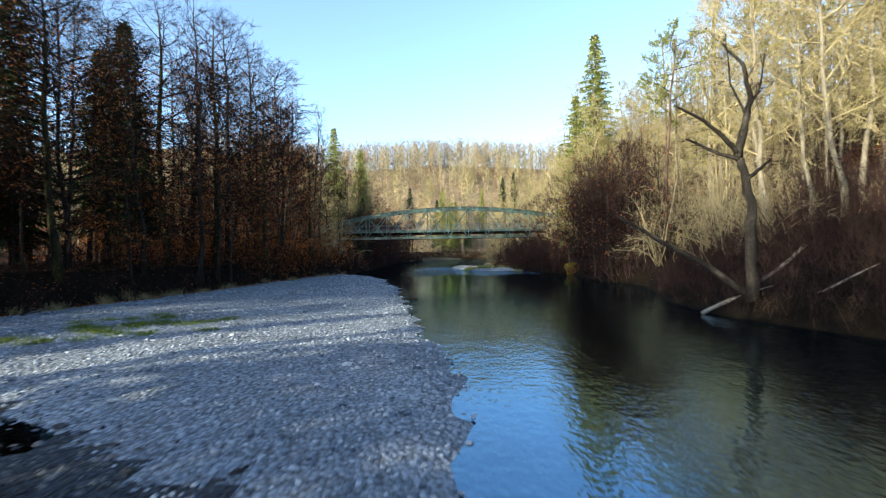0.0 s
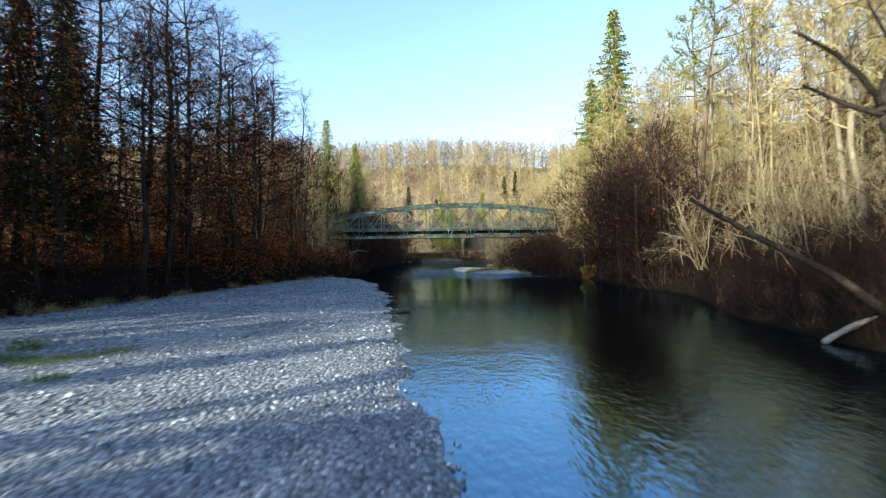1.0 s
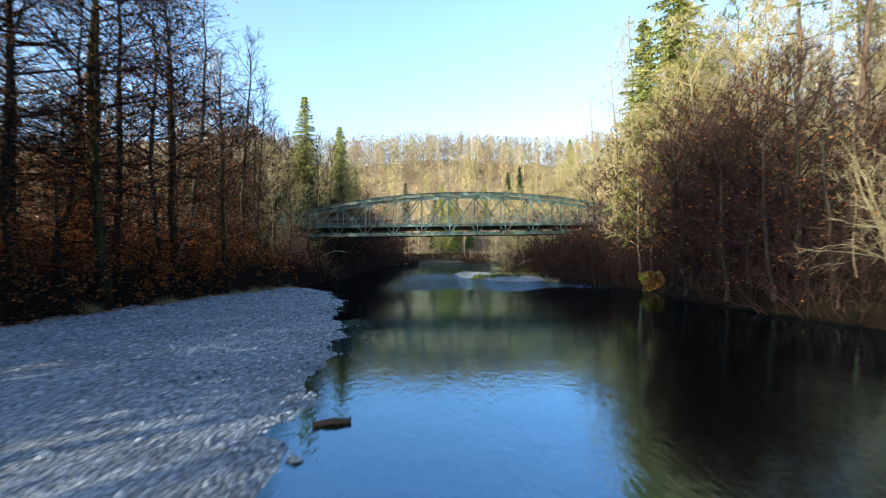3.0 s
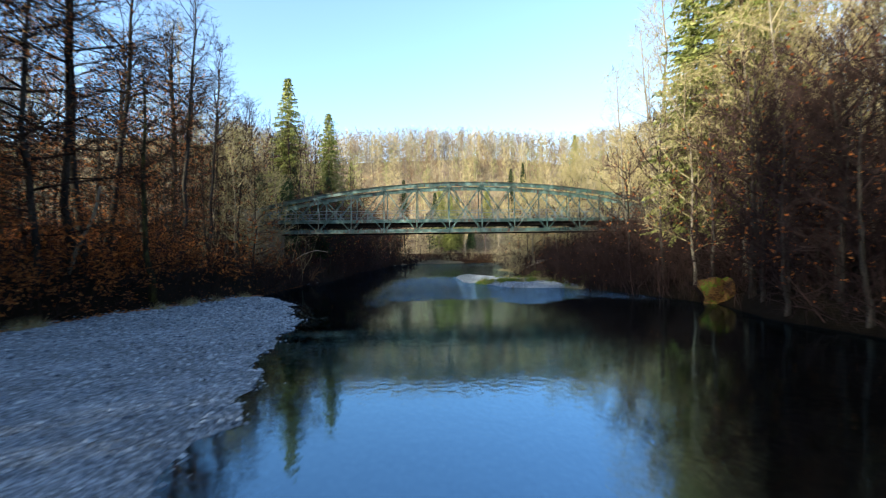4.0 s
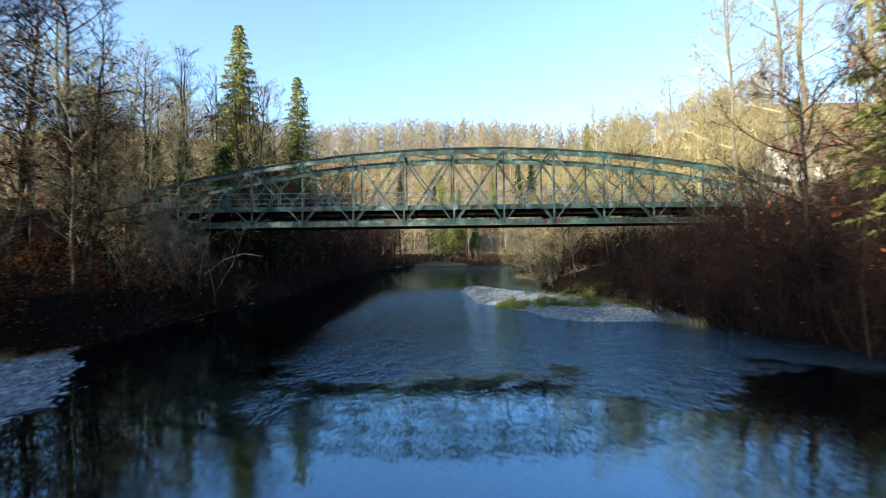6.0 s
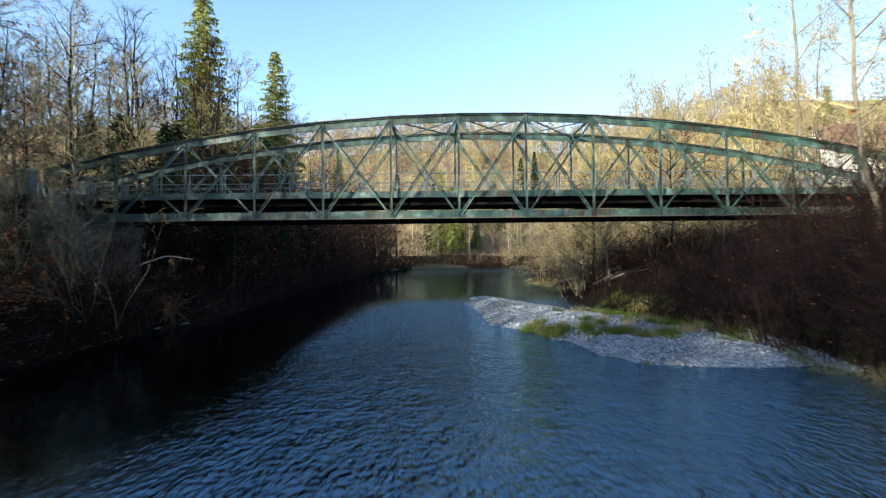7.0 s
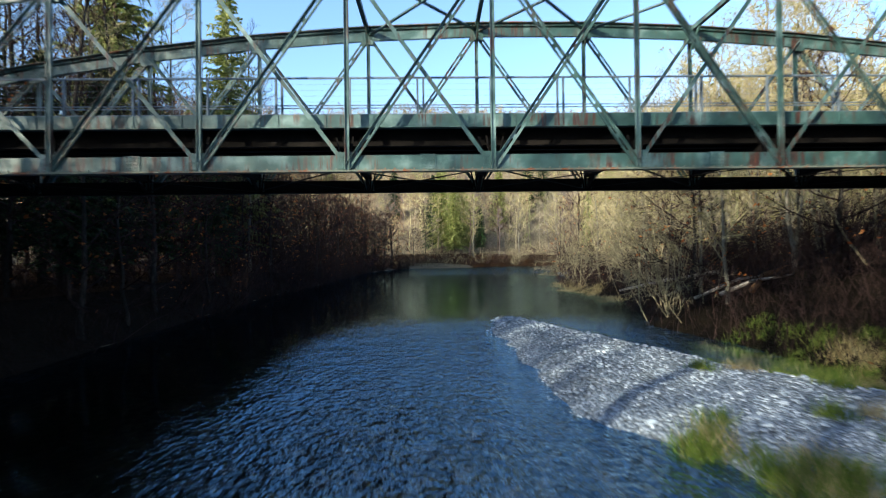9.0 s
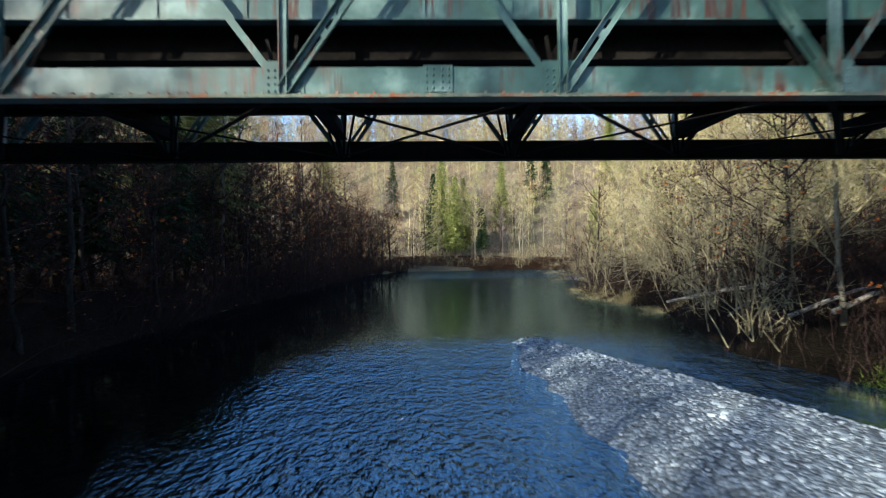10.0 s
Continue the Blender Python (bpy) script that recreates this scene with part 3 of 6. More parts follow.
def build_bridge():
    bridge = tagged(new("bridge"), "old riveted steel truss bridge, pale green paint streaked with rust", "bridge")
    nodes = [(i - 6.5) * PANEL for i in range(14)]
    for side, y in ((-1, BRIDGE_Y), (1, BRIDGE_Y + BRIDGE_W)):
        # arched top chord: a web with a broad cover plate
        g, gf = Geo(), Geo()
        for tgt, prof in ((g, ((-0.05, -0.42), (0.05, -0.42), (0.05, -0.12), (0.13, -0.10), (0.13, -0.03), (-0.13, -0.03), (-0.13, -0.10), (-0.05, -0.12))), (gf, ((-0.23, -0.026), (0.23, -0.026), (0.23, 0.0), (-0.23, 0.0)))):
            k = len(prof)
            vs = [(x, y + py, chord_top(x / PANEL) + pz) for x in nodes for py, pz in prof]
            fs = [(i * k + j, i * k + (j + 1) % k, (i + 1) * k + (j + 1) % k, (i + 1) * k + j) for i in range(13) for j in range(k)]
            tgt.add(vs, fs + [tuple(range(k))[::-1], tuple(13 * k + j for j in range(k))])
        top = part("top_chord", g, M_STEEL, bridge)
        part("cover_plate", gf, M_RUST, top)
        # bottom chord
        g, gf = Geo(), Geo()
        x0, x1 = nodes[0] + 2.0, nodes[-1] - 2.0
        g.box((x0, y - 0.05, CHORD_Z), (x1, y + 0.05, CHORD_Z + 0.38))
        gf.box((x0, y - 0.12, CHORD_Z - 0.028), (x1, y + 0.12, CHORD_Z - 0.002))
        gf.box((x0, y - 0.11, CHORD_Z), (x1, y - 0.052, CHORD_Z + 0.018))
        # rivet heads along the lower edge
        for k in range(int((x1 - x0) / 0.24)):
            gf.box((x0 + 0.1 + k * 0.24, y - 0.066, CHORD_Z + 0.03), (x0 + 0.135 + k * 0.24, y - 0.051, CHORD_Z + 0.062))
        # the far chord is coloured as if in shade
        low = part("bottom_chord", g, M_STEEL if side < 0 else M_SHADED_STEEL, bridge)
        part("bottom_flange", gf, M_RUST if side < 0 else M_SHADED_STEEL, low)
        # splice plates between some nodes
        for k in (1, 3, 5, 7, 9, 11):
            sx = nodes[k] + PANEL * 0.55
            g = Geo()
            g.box((sx - 0.19, y + side * 0.052, CHORD_Z + 0.05), (sx + 0.19, y + side * 0.07, CHORD_Z + 0.40)) if side > 0 else g.box((sx - 0.19, y - 0.07, CHORD_Z + 0.05), (sx + 0.19, y - 0.052, CHORD_Z + 0.40))
            for q in (-0.10, 0.10):
                rivets(g, sx + q, y + side * 0.071, CHORD_Z + 0.225, 2, 4, 0.085, 0.085, side)
            part("splice_plate", g, M_STEEL, bridge)
        # posts and crossed diagonals
        for k, x in enumerate(nodes):
            zt = chord_top(x / PANEL) - 0.05
            g = Geo()
            zb = CHORD_Z + 0.02 if 0 < k < 13 else DECK_Z - 0.35
            section = [(-0.055, -0.045), (-0.041, -0.045), (-0.041, -0.007), (0.041, -0.007), (0.041, -0.045), (0.055, -0.045), (0.055, 0.045), (0.041, 0.045), (0.041, 0.007), (-0.041, 0.007), (-0.041, 0.045), (-0.055, 0.045)]
            ring = [(x + a, y + side * 0.085 + b, q) for q in (zb, zt) for a, b in section]
            g.add(ring, [(j, (j + 1) % 12, 12 + (j + 1) % 12, 12 + j) for j in range(12)] + [tuple(range(12))[::-1], tuple(range(12, 24))])
            part("post", g, M_STEEL, bridge)
            if 0 < k < 13:
                g = Geo()
                for s in (-1, 1):
                    yy = y + s * 0.056
                    gw, gt = (0.26, 0.46) if side < 0 else (0.16, 0.36)
                    g.box((x - gw, yy - 0.006, CHORD_Z + 0.04), (x + gw, yy + 0.006, CHORD_Z + gt))
                    rivets(g, x - gw * 0.6, yy + s * 0.007, CHORD_Z + 0.2, 2, 4, 0.085, 0.09, s)
                    rivets(g, x + gw * 0.6, yy + s * 0.007, CHORD_Z + 0.2, 2, 4, 0.085, 0.09, s)
                part("gusset_plate", g, M_STEEL, bridge)
                g = Geo()
                for s in (-1, 1):
                    yy = y + s * 0.058
                    g.box((x - 0.22, yy - 0.006, zt - 0.50), (x + 0.22, yy + 0.006, zt - 0.02))
                    rivets(g, x, yy + s * 0.007, zt - 0.3, 4, 3, 0.1, 0.09, s)
                part("gusset_plate", g, M_STEEL, bridge)
        for k in range(13):
            xa, xb = nodes[k], nodes[k + 1]
            za, zb = chord_top(xa / PANEL) - 0.25, chord_top(xb / PANEL) - 0.25
            lo = CHORD_Z + 0.07
            if k == 0:
                rows = [((xa + 2.0, lo), (xb - 0.1, zb), 0.15), ((xa + 0.4, za - 0.9), (xb, lo), 0.15)]
            elif k == 12:
                rows = [((xb - 2.0, lo), (xa + 0.1, za), 0.15), ((xb - 0.4, zb - 0.9), (xa, lo), 0.15)]
            else:
                heavy, light = 0.16, 0.10
                rows = [((xa, lo), (xb, zb), heavy if k <= 6 else light), ((xb, lo), (xa, za), light if k <= 5 else heavy)]
            for (ax, az), (bx, bz), w in rows:
                g = Geo()
                off = side * (0.075 if w > 0.12 else -0.075)
                if w > 0.12:
                    t = (Vector((bx, 0, bz)) - Vector((ax, 0, az))).normalized()
                    nrm = Vector((-t.z, 0, t.x))
                    for s in (-1, 1):
                        q = nrm * (s * (w / 2 - 0.03))
                        g.bar((ax + q.x, y + off, az + q.z), (bx + q.x, y + off, bz + q.z), 0.06, 0.012, up=(0, 1, 0))
                        q2 = nrm * (s * (w / 2))
                        g.bar((ax + q2.x, y + off + side * 0.03, az + q2.z), (bx + q2.x, y + off + side * 0.03, bz + q2.z), 0.012, 0.06, up=(0, 1, 0))
                    n_lace = int(math.hypot(bx - ax, bz - az) / 0.8)
                    for q in range(1, n_lace):
                        c = Vector((ax, 0, az)).lerp(Vector((bx, 0, bz)), q / n_lace)
                        g.bar((c.x - nrm.x * w / 2, y + off, c.z - nrm.z * w / 2), (c.x + nrm.x * w / 2, y + off, c.z + nrm.z * w / 2), 0.12, 0.01, up=(0, 1, 0))
                else:
                    g.bar((ax, y + off, az), (bx, y + off, bz), w, 0.016, up=(0, 1, 0))
                    g.bar((ax, y + off - side * 0.03, az), (bx, y + off - side * 0.03, bz), 0.014, 0.06, up=(0, 1, 0))
                part("diagonal", g, M_STEEL, bridge)
        # edge beam of the deck
        ye = y - side * 0.32
        g = Geo()
        g.box((nodes[0], ye - 0.05, DECK_Z - 0.32), (nodes[-1], ye + 0.05, DECK_Z))
        g.box((nodes[0], ye - 0.09, DECK_Z - 0.34), (nodes[-1], ye + 0.09, DECK_Z - 0.322))
        for k in range(39):
            xx = nodes[0] + (k + 0.5) * 1.2
            g.box((xx - 0.02, ye + side * 0.05 - 0.02, DECK_Z - 0.31), (xx + 0.02, ye + side * 0.05 + 0.02, DECK_Z - 0.02))
        part("edge_beam", g, M_STEEL, bridge)
        # railing
        yr = y - side * 0.40
        rail = new("railing")
        rail.parent = bridge
        n_post = 27
        gp = Geo()
        gp.box((-0.025, -0.03, 0), (0.025, 0.03, 0.98))
        gp.box((-0.06, -0.05, 0), (0.06, 0.05, 0.015))
        pm = gp.mesh("railing_post", M_RAIL)
        for k in range(n_post):
            xx = nodes[0] + k * PANEL / 2
            for dx in ((-0.075, 0.075) if k % 2 == 1 else (0.0,)):
                if abs(xx + dx) < 23.5:
                    shared("railing_post", pm, rail, pose(xx + dx, yr, DECK_Z - 0.02))
        for z, r in ((0.97, 0.028), (0.27, 0.016), (0.2, 0.016)):
            g = Geo()
            g.tube([(nodes[0], yr, DECK_Z + z), (0, yr, DECK_Z + z), (nodes[-1], yr, DECK_Z + z)], [r] * 3, 6)
            part("rail", g, M_RAIL, rail)
        # fine mesh infill: thin wires
        g = Geo()
        for z in np.arange(0.36, 0.95, 0.15):
            g.bar((nodes[0], yr, DECK_Z + z), (nodes[-1], yr, DECK_Z + z), 0.0035, 0.0035)
        part("wire_infill", g, M_RAIL, rail)
    ya, yb = BRIDGE_Y, BRIDGE_Y + BRIDGE_W
    # deck slab, stringers, cross beams, with their shade put into the colour
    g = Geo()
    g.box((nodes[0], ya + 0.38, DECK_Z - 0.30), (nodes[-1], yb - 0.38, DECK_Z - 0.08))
    part("deck_slab", g, M_SHADED_STEEL, bridge)
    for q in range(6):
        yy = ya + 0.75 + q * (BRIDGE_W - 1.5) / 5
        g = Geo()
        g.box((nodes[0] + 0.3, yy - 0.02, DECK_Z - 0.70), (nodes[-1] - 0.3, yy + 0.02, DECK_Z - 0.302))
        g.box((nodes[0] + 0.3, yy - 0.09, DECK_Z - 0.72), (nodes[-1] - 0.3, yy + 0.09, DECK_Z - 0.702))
        part("stringer", g, M_SHADED_STEEL, bridge)
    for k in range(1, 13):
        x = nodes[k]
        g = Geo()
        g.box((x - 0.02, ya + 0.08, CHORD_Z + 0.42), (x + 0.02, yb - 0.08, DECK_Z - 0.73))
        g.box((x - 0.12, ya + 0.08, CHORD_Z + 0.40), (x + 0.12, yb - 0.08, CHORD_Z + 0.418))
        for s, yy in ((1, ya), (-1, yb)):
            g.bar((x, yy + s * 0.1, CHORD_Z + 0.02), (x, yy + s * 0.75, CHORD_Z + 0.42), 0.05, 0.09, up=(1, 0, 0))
        part("cross_beam", g, M_SHADED_STEEL, bridge)
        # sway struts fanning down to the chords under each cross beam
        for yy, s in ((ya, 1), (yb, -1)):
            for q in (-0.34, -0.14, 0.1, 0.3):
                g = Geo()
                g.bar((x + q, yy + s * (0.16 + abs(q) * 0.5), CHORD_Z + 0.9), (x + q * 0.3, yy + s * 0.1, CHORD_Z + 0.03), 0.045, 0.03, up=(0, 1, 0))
                part("sway_strut", g, M_SHADED_STEEL, bridge)
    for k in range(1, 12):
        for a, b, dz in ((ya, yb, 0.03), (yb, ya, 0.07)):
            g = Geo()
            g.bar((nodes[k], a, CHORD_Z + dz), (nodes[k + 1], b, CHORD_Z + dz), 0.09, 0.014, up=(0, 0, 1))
            part("lateral_brace", g, M_SHADED_STEEL, bridge)
    # overhead struts and crosses over the middle panels
    for k in (5, 6, 7, 8):
        x = nodes[k]
        zt = chord_top(x / PANEL) - 0.1
        g = Geo()
        g.bar((x, ya, zt), (x, yb, zt), 0.12, 0.14, up=(0, 0, 1))
        for s, yy in ((1, ya), (-1, yb)):
            g.bar((x, yy + s * 0.05, zt - 0.65), (x, yy + s * 0.6, zt - 0.05), 0.08, 0.06, up=(1, 0, 0))
        part("overhead_strut", g, M_STEEL, bridge)
    for k in (5, 6, 7):
        for a, b, dz in ((ya, yb, 0.0), (yb, ya, -0.05)):
            g = Geo()
            g.bar((nodes[k], a, chord_top(nodes[k] / PANEL) - 0.2 + dz), (nodes[k + 1], b, chord_top(nodes[k + 1] / PANEL) - 0.2 + dz), 0.09, 0.05, up=(0, 0, 1))
            part("overhead_brace", g, M_STEEL, bridge)
    return bridge


build_bridge()


def build_abutment(x, side):
    """Stone abutment under one end of the bridge, with a bearing shelf and wing walls, laid in courses."""
    ab = tagged(new("abutment"), "stained masonry bridge abutment with stepped wing walls on the bank", "abutment")
    rng = np.random.default_rng(7 + side)
    core = Geo()
    ya, yb = BRIDGE_Y - 0.7, BRIDGE_Y + BRIDGE_W + 0.7
    lo, hi = min(x, x + side * 2.6), max(x, x + side * 2.6)
    core.box((lo, ya, -0.6), (hi, yb, CHORD_Z - 0.05))
    core.box((min(x + side * 1.0, x + side * 2.6), ya, CHORD_Z - 0.05), (max(x + side * 1.0, x + side * 2.6), yb, DECK_Z - 0.12))
    core.box((lo - 0.12, ya - 0.12, CHORD_Z - 0.25), (hi + 0.05, yb + 0.12, CHORD_Z - 0.04))
    for yy in (BRIDGE_Y, BRIDGE_Y + BRIDGE_W):
        core.box((x + side * 0.5 - 0.3, yy - 0.3, CHORD_Z - 0.05), (x + side * 0.5 + 0.3, yy + 0.3, CHORD_Z + 0.3))
    part("core", core, M_STONE, ab)
    gw = Geo()
    for s, yy in ((-1, ya), (1, yb)):
        for q in range(4):
            a, b = x + side * (2.6 + q * 1.1), x + side * (2.6 + (q + 1) * 1.1)
            gw.box((min(a, b), min(yy, yy - s * 0.6), 0.5), (max(a, b), max(yy, yy - s * 0.6), DECK_Z + 0.25 - q * 0.35))
    part("wing_wall", gw, M_STONE, ab)
    st = Geo()
    st.box((-0.48, -0.03, -0.2), (0.48, 0.05, 0.2))
    me = st.mesh("stone", M_STONE)
    for course in range(13):
        z = -0.2 + 0.42 * course
        if z > CHORD_Z - 0.5:
            break
        off = 0.5 if course % 2 else 0.0
        for q in range(6):
            yy = ya + 0.3 + q + off
            if yy < yb - 0.3:
                shared("stone", me, ab, pose(x - side * 0.03 + rng.uniform(-0.015, 0.015), yy, z, 0, 0, 90 * side))
        for q in range(3):
            xx = lo + 0.5 + q + off * 0.6
            if xx < hi - 0.3:
                shared("stone", me, ab, pose(xx, ya - 0.03 + rng.uniform(-0.015, 0.015), z))
    return ab


def parapet(x0, x1, y):
    ob = tagged(new("parapet"), "pale stone parapet with end pillars beside the bridge approach", "parapet")
    for name, a, b, top, w in (("wall", x0 + 0.35, x1 - 0.35, DECK_Z + 0.75, 0.16), ("pillar", x0 - 0.35, x0 + 0.35, DECK_Z + 1.15, 0.33), ("pillar", x1 - 0.35, x1 + 0.35, DECK_Z + 1.15, 0.33)):
        g = Geo()
        g.box((a, y - w, DECK_Z - 1.2), (b, y + w, top))
        g.box((a - 0.03, y - w - 0.05, top), (b + 0.03, y + w + 0.05, top + 0.12))
        part(name, g, M_STONE, ob)


for yy in (BRIDGE_Y - 0.2, BRIDGE_Y + BRIDGE_W + 0.2):
    parapet(-27.4, -24.4, yy)
    parapet(24.4, 27.4, yy)
build_abutment(-21.4, -1)
build_abutment(21.4, 1)

# ---- trees ----
def unit(v):
    return v / (np.linalg.norm(v, axis=-1, keepdims=True) + 1e-9)


def limb(p, d, length, nseg, rise, wob, rng):
    pts, d = [np.array(p, float)], np.array(d, float)
    for _ in range(nseg):
        d = unit(d + np.array((0, 0, rise)) + rng.normal(size=3) * wob)
        pts.append(pts[-1] + d * length / nseg)
    return np.array(pts)


def along(pts, t):
    k = np.clip(t, 0, 0.999) * (len(pts) - 1)
    i = int(k)
    return pts[i] + (pts[i + 1] - pts[i]) * (k - i), unit(pts[i + 1] - pts[i])


def side_dir(d, ang, rng):
    a = unit(np.cross(d, rng.normal(size=3)))
    return unit(d * math.cos(ang) + a * math.sin(ang))


def bare_parts(rng, height, r0, base, spread, n_limb, n_branch=6, n_twig=7, n_fine=4, lean=0.05, up=0.5, leaf=0, leaf_low=1.0, leaf_size=0.09, lite=False, twig_w=0.032, low=0.55, flat=1.0):
    """A leafless or thinly leaved tree; low sets how far the lowest limbs rise, flat how far sprays spread level."""
    level = np.array((1.0, 1.0, flat))
    trunk, crown, leaves = Geo(), Geo(), Geo()
    n = 11
    t = np.linspace(0, 1, n)
    path = np.stack([np.cumsum(rng.normal(size=n)) * 0.0065 * height + lean * height * t * rng.uniform(-1, 1), np.cumsum(rng.normal(size=n)) * 0.0065 * height + lean * height * t * rng.uniform(-1, 1), t * height * 0.97 - 0.4], 1)
    path[0, :2] = path[1, :2] = 0
    rad = r0 * (1 - t) ** 0.75 * (1 + 0.5 * np.exp(-t * 22)) + 0.012
    trunk.tube(path, rad, 6 if lite else 8)
    tw_p, tw_d, tw_l, lf = [], [], [], []
    for k in range(n_limb):
        f = base + (1 - base) * ((k + rng.random()) / n_limb) ** 0.92 * 0.97
        p, d0 = along(path, f)
        az = k * 2.4 + rng.uniform(-0.5, 0.5)
        q = (f - base) / (1 - base)
        prof = (0.65 + 1.1 * q - 1.45 * q * q) if q < 0.9 else 0.3
        ln = spread * max(0.28, prof) * rng.uniform(0.75, 1.2)
        el = up * (low + (1.25 - low) * q) + rng.uniform(-0.2, 0.2)
        d = np.array((math.cos(az) * math.cos(el), math.sin(az) * math.cos(el), math.sin(el)))
        lp = limb(p, d, ln, 4 if lite else 5, 0.10 * (0.4 + up), 0.11, rng)
        rl = max(0.02, min(r0 * 0.4, 0.012 * ln + 0.01))
        crown.tube(lp[::2] if lite else lp, np.linspace(rl, 0.012, 3 if lite else 6), 3 if lite else 4, cap=False)
        for j in range(n_branch):
            tt = 0.2 + 0.78 * (j + rng.random()) / n_branch
            bp, bd = along(lp, tt)
            bl = ln * 0.42 * (1.15 - 0.6 * tt) * rng.uniform(0.7, 1.3) + 0.3
            br = limb(bp, unit(side_dir(bd, rng.uniform(0.5, 1.0), rng) * level), bl, 3, 0.10 * flat, 0.13, rng)
            if lite:
                crown.spikes(br[:1], unit(br[-1:] - br[:1]), [bl], 0.05, rng)
            else:
                crown.tube(br, np.linspace(max(0.011, rl * 0.4), 0.006, 4), 3, cap=False)
            for _ in range(n_twig):
                sp, sd = along(br, rng.uniform(0.15, 1.0))
                td = unit(side_dir(sd, rng.uniform(0.3, 0.95), rng) * level)
                tl = bl * rng.uniform(0.3, 0.6) + 0.12
                tw_p.append(sp), tw_d.append(td), tw_l.append(tl)
                for _ in range(n_fine):
                    u = rng.uniform(0.25, 0.95)
                    fd = side_dir(td, rng.uniform(0.35, 0.9), rng)
                    fl = tl * rng.uniform(0.35, 0.65)
                    tw_p.append(sp + td * tl * u), tw_d.append(fd), tw_l.append(fl)
                    if leaf and rng.random() < leaf * (1 - q * leaf_low):
                        lf.append(sp + td * tl * u + fd * fl * rng.random())
                        lf.append(sp + td * tl * u + fd * fl * rng.random())
    ln = np.array(tw_l)
    crown.spikes(np.array(tw_p), np.array(tw_d), ln, np.clip(ln * 0.04, 0.012, twig_w), rng)
    if lf:
        leaves.leaves(np.array(lf), leaf_size, rng)
    return trunk, crown, leaves


def spruce_parts(rng, height, r0, base=0.12, spread=3.2, dens=1.0, droop=0.35):
    trunk, needles = Geo(), Geo()
    t = np.linspace(0, 1, 9)
    path = np.stack([t * 0, t * 0, t * height - 0.4], 1)
    trunk.tube(path, r0 * (1 - t) + 0.015, 7)
    n_br = int(height * 13 * dens)
    p, d, ln, w = [], [], [], []
    for k in range(n_br):
        f = base + (1 - base) * ((k + rng.random()) / n_br) ** 1.1
        z = f * height - 0.4
        q = (f - base) / (1 - base)
        rr = (spread * (1 - q) ** 0.8 * rng.uniform(0.55, 1.15) + 0.2) * (0.75 + 0.25 * min(1, q * 6))
        az = k * 2.4 + rng.uniform(-0.5, 0.5)
        out = np.array((math.cos(az), math.sin(az), 0))
        n = max(3, int(rr * 3.4))
        prev = np.array((0, 0, z))
        dr = droop * rng.uniform(0.6, 1.5)
        for i in range(n):
            s = (i + 1) / n
            pt = out * rr * s + np.array((0, 0, z + rr * (0.5 * (q - 0.35) * s - dr * s * s + 0.18 * s ** 3)))
            dirv = unit(pt - prev)
            p.append(prev), d.append(dirv), ln.append(np.linalg.norm(pt - prev) * 1.6), w.append(0.16)
            for sgn in (-1, 1):
                sd = unit(dirv * rng.uniform(0.3, 0.9) + sgn * np.array((-out[1], out[0], 0)) * 0.8 + np.array((0, 0, -0.5 * rng.random())))
                p.append(pt), d.append(sd), ln.append((0.36 + 0.2 * rr * (1 - s)) * rng.uniform(0.7, 1.6)), w.append(0.24)
            hd = unit(np.array((rng.normal() * 0.3, rng.normal() * 0.3, -1.0)) + dirv * 0.4)
            p.append(pt), d.append(hd), ln.append(rng.uniform(0.25, 0.7)), w.append(0.2)
            prev = pt
    needles.spikes(np.array(p), np.array(d), np.array(ln), np.array(w), rng)
    return trunk, needles


def pine_parts(rng, height, r0):
    trunk, crown, leaves = bare_parts(rng, height, r0, 0.55, 4.2, 13, 5, 4, 2, up=0.25)
    tips = np.concatenate(crown.v)
    pick = tips[rng.random(len(tips)) < 0.30]
    p = np.repeat(pick, 3, 0)
    d = unit(rng.normal(size=p.shape) + np.array((0, 0, 0.5)))
    leaves.spikes(p, d, rng.uniform(0.22, 0.42, len(p)), 0.1, rng)
    return trunk, crown, leaves


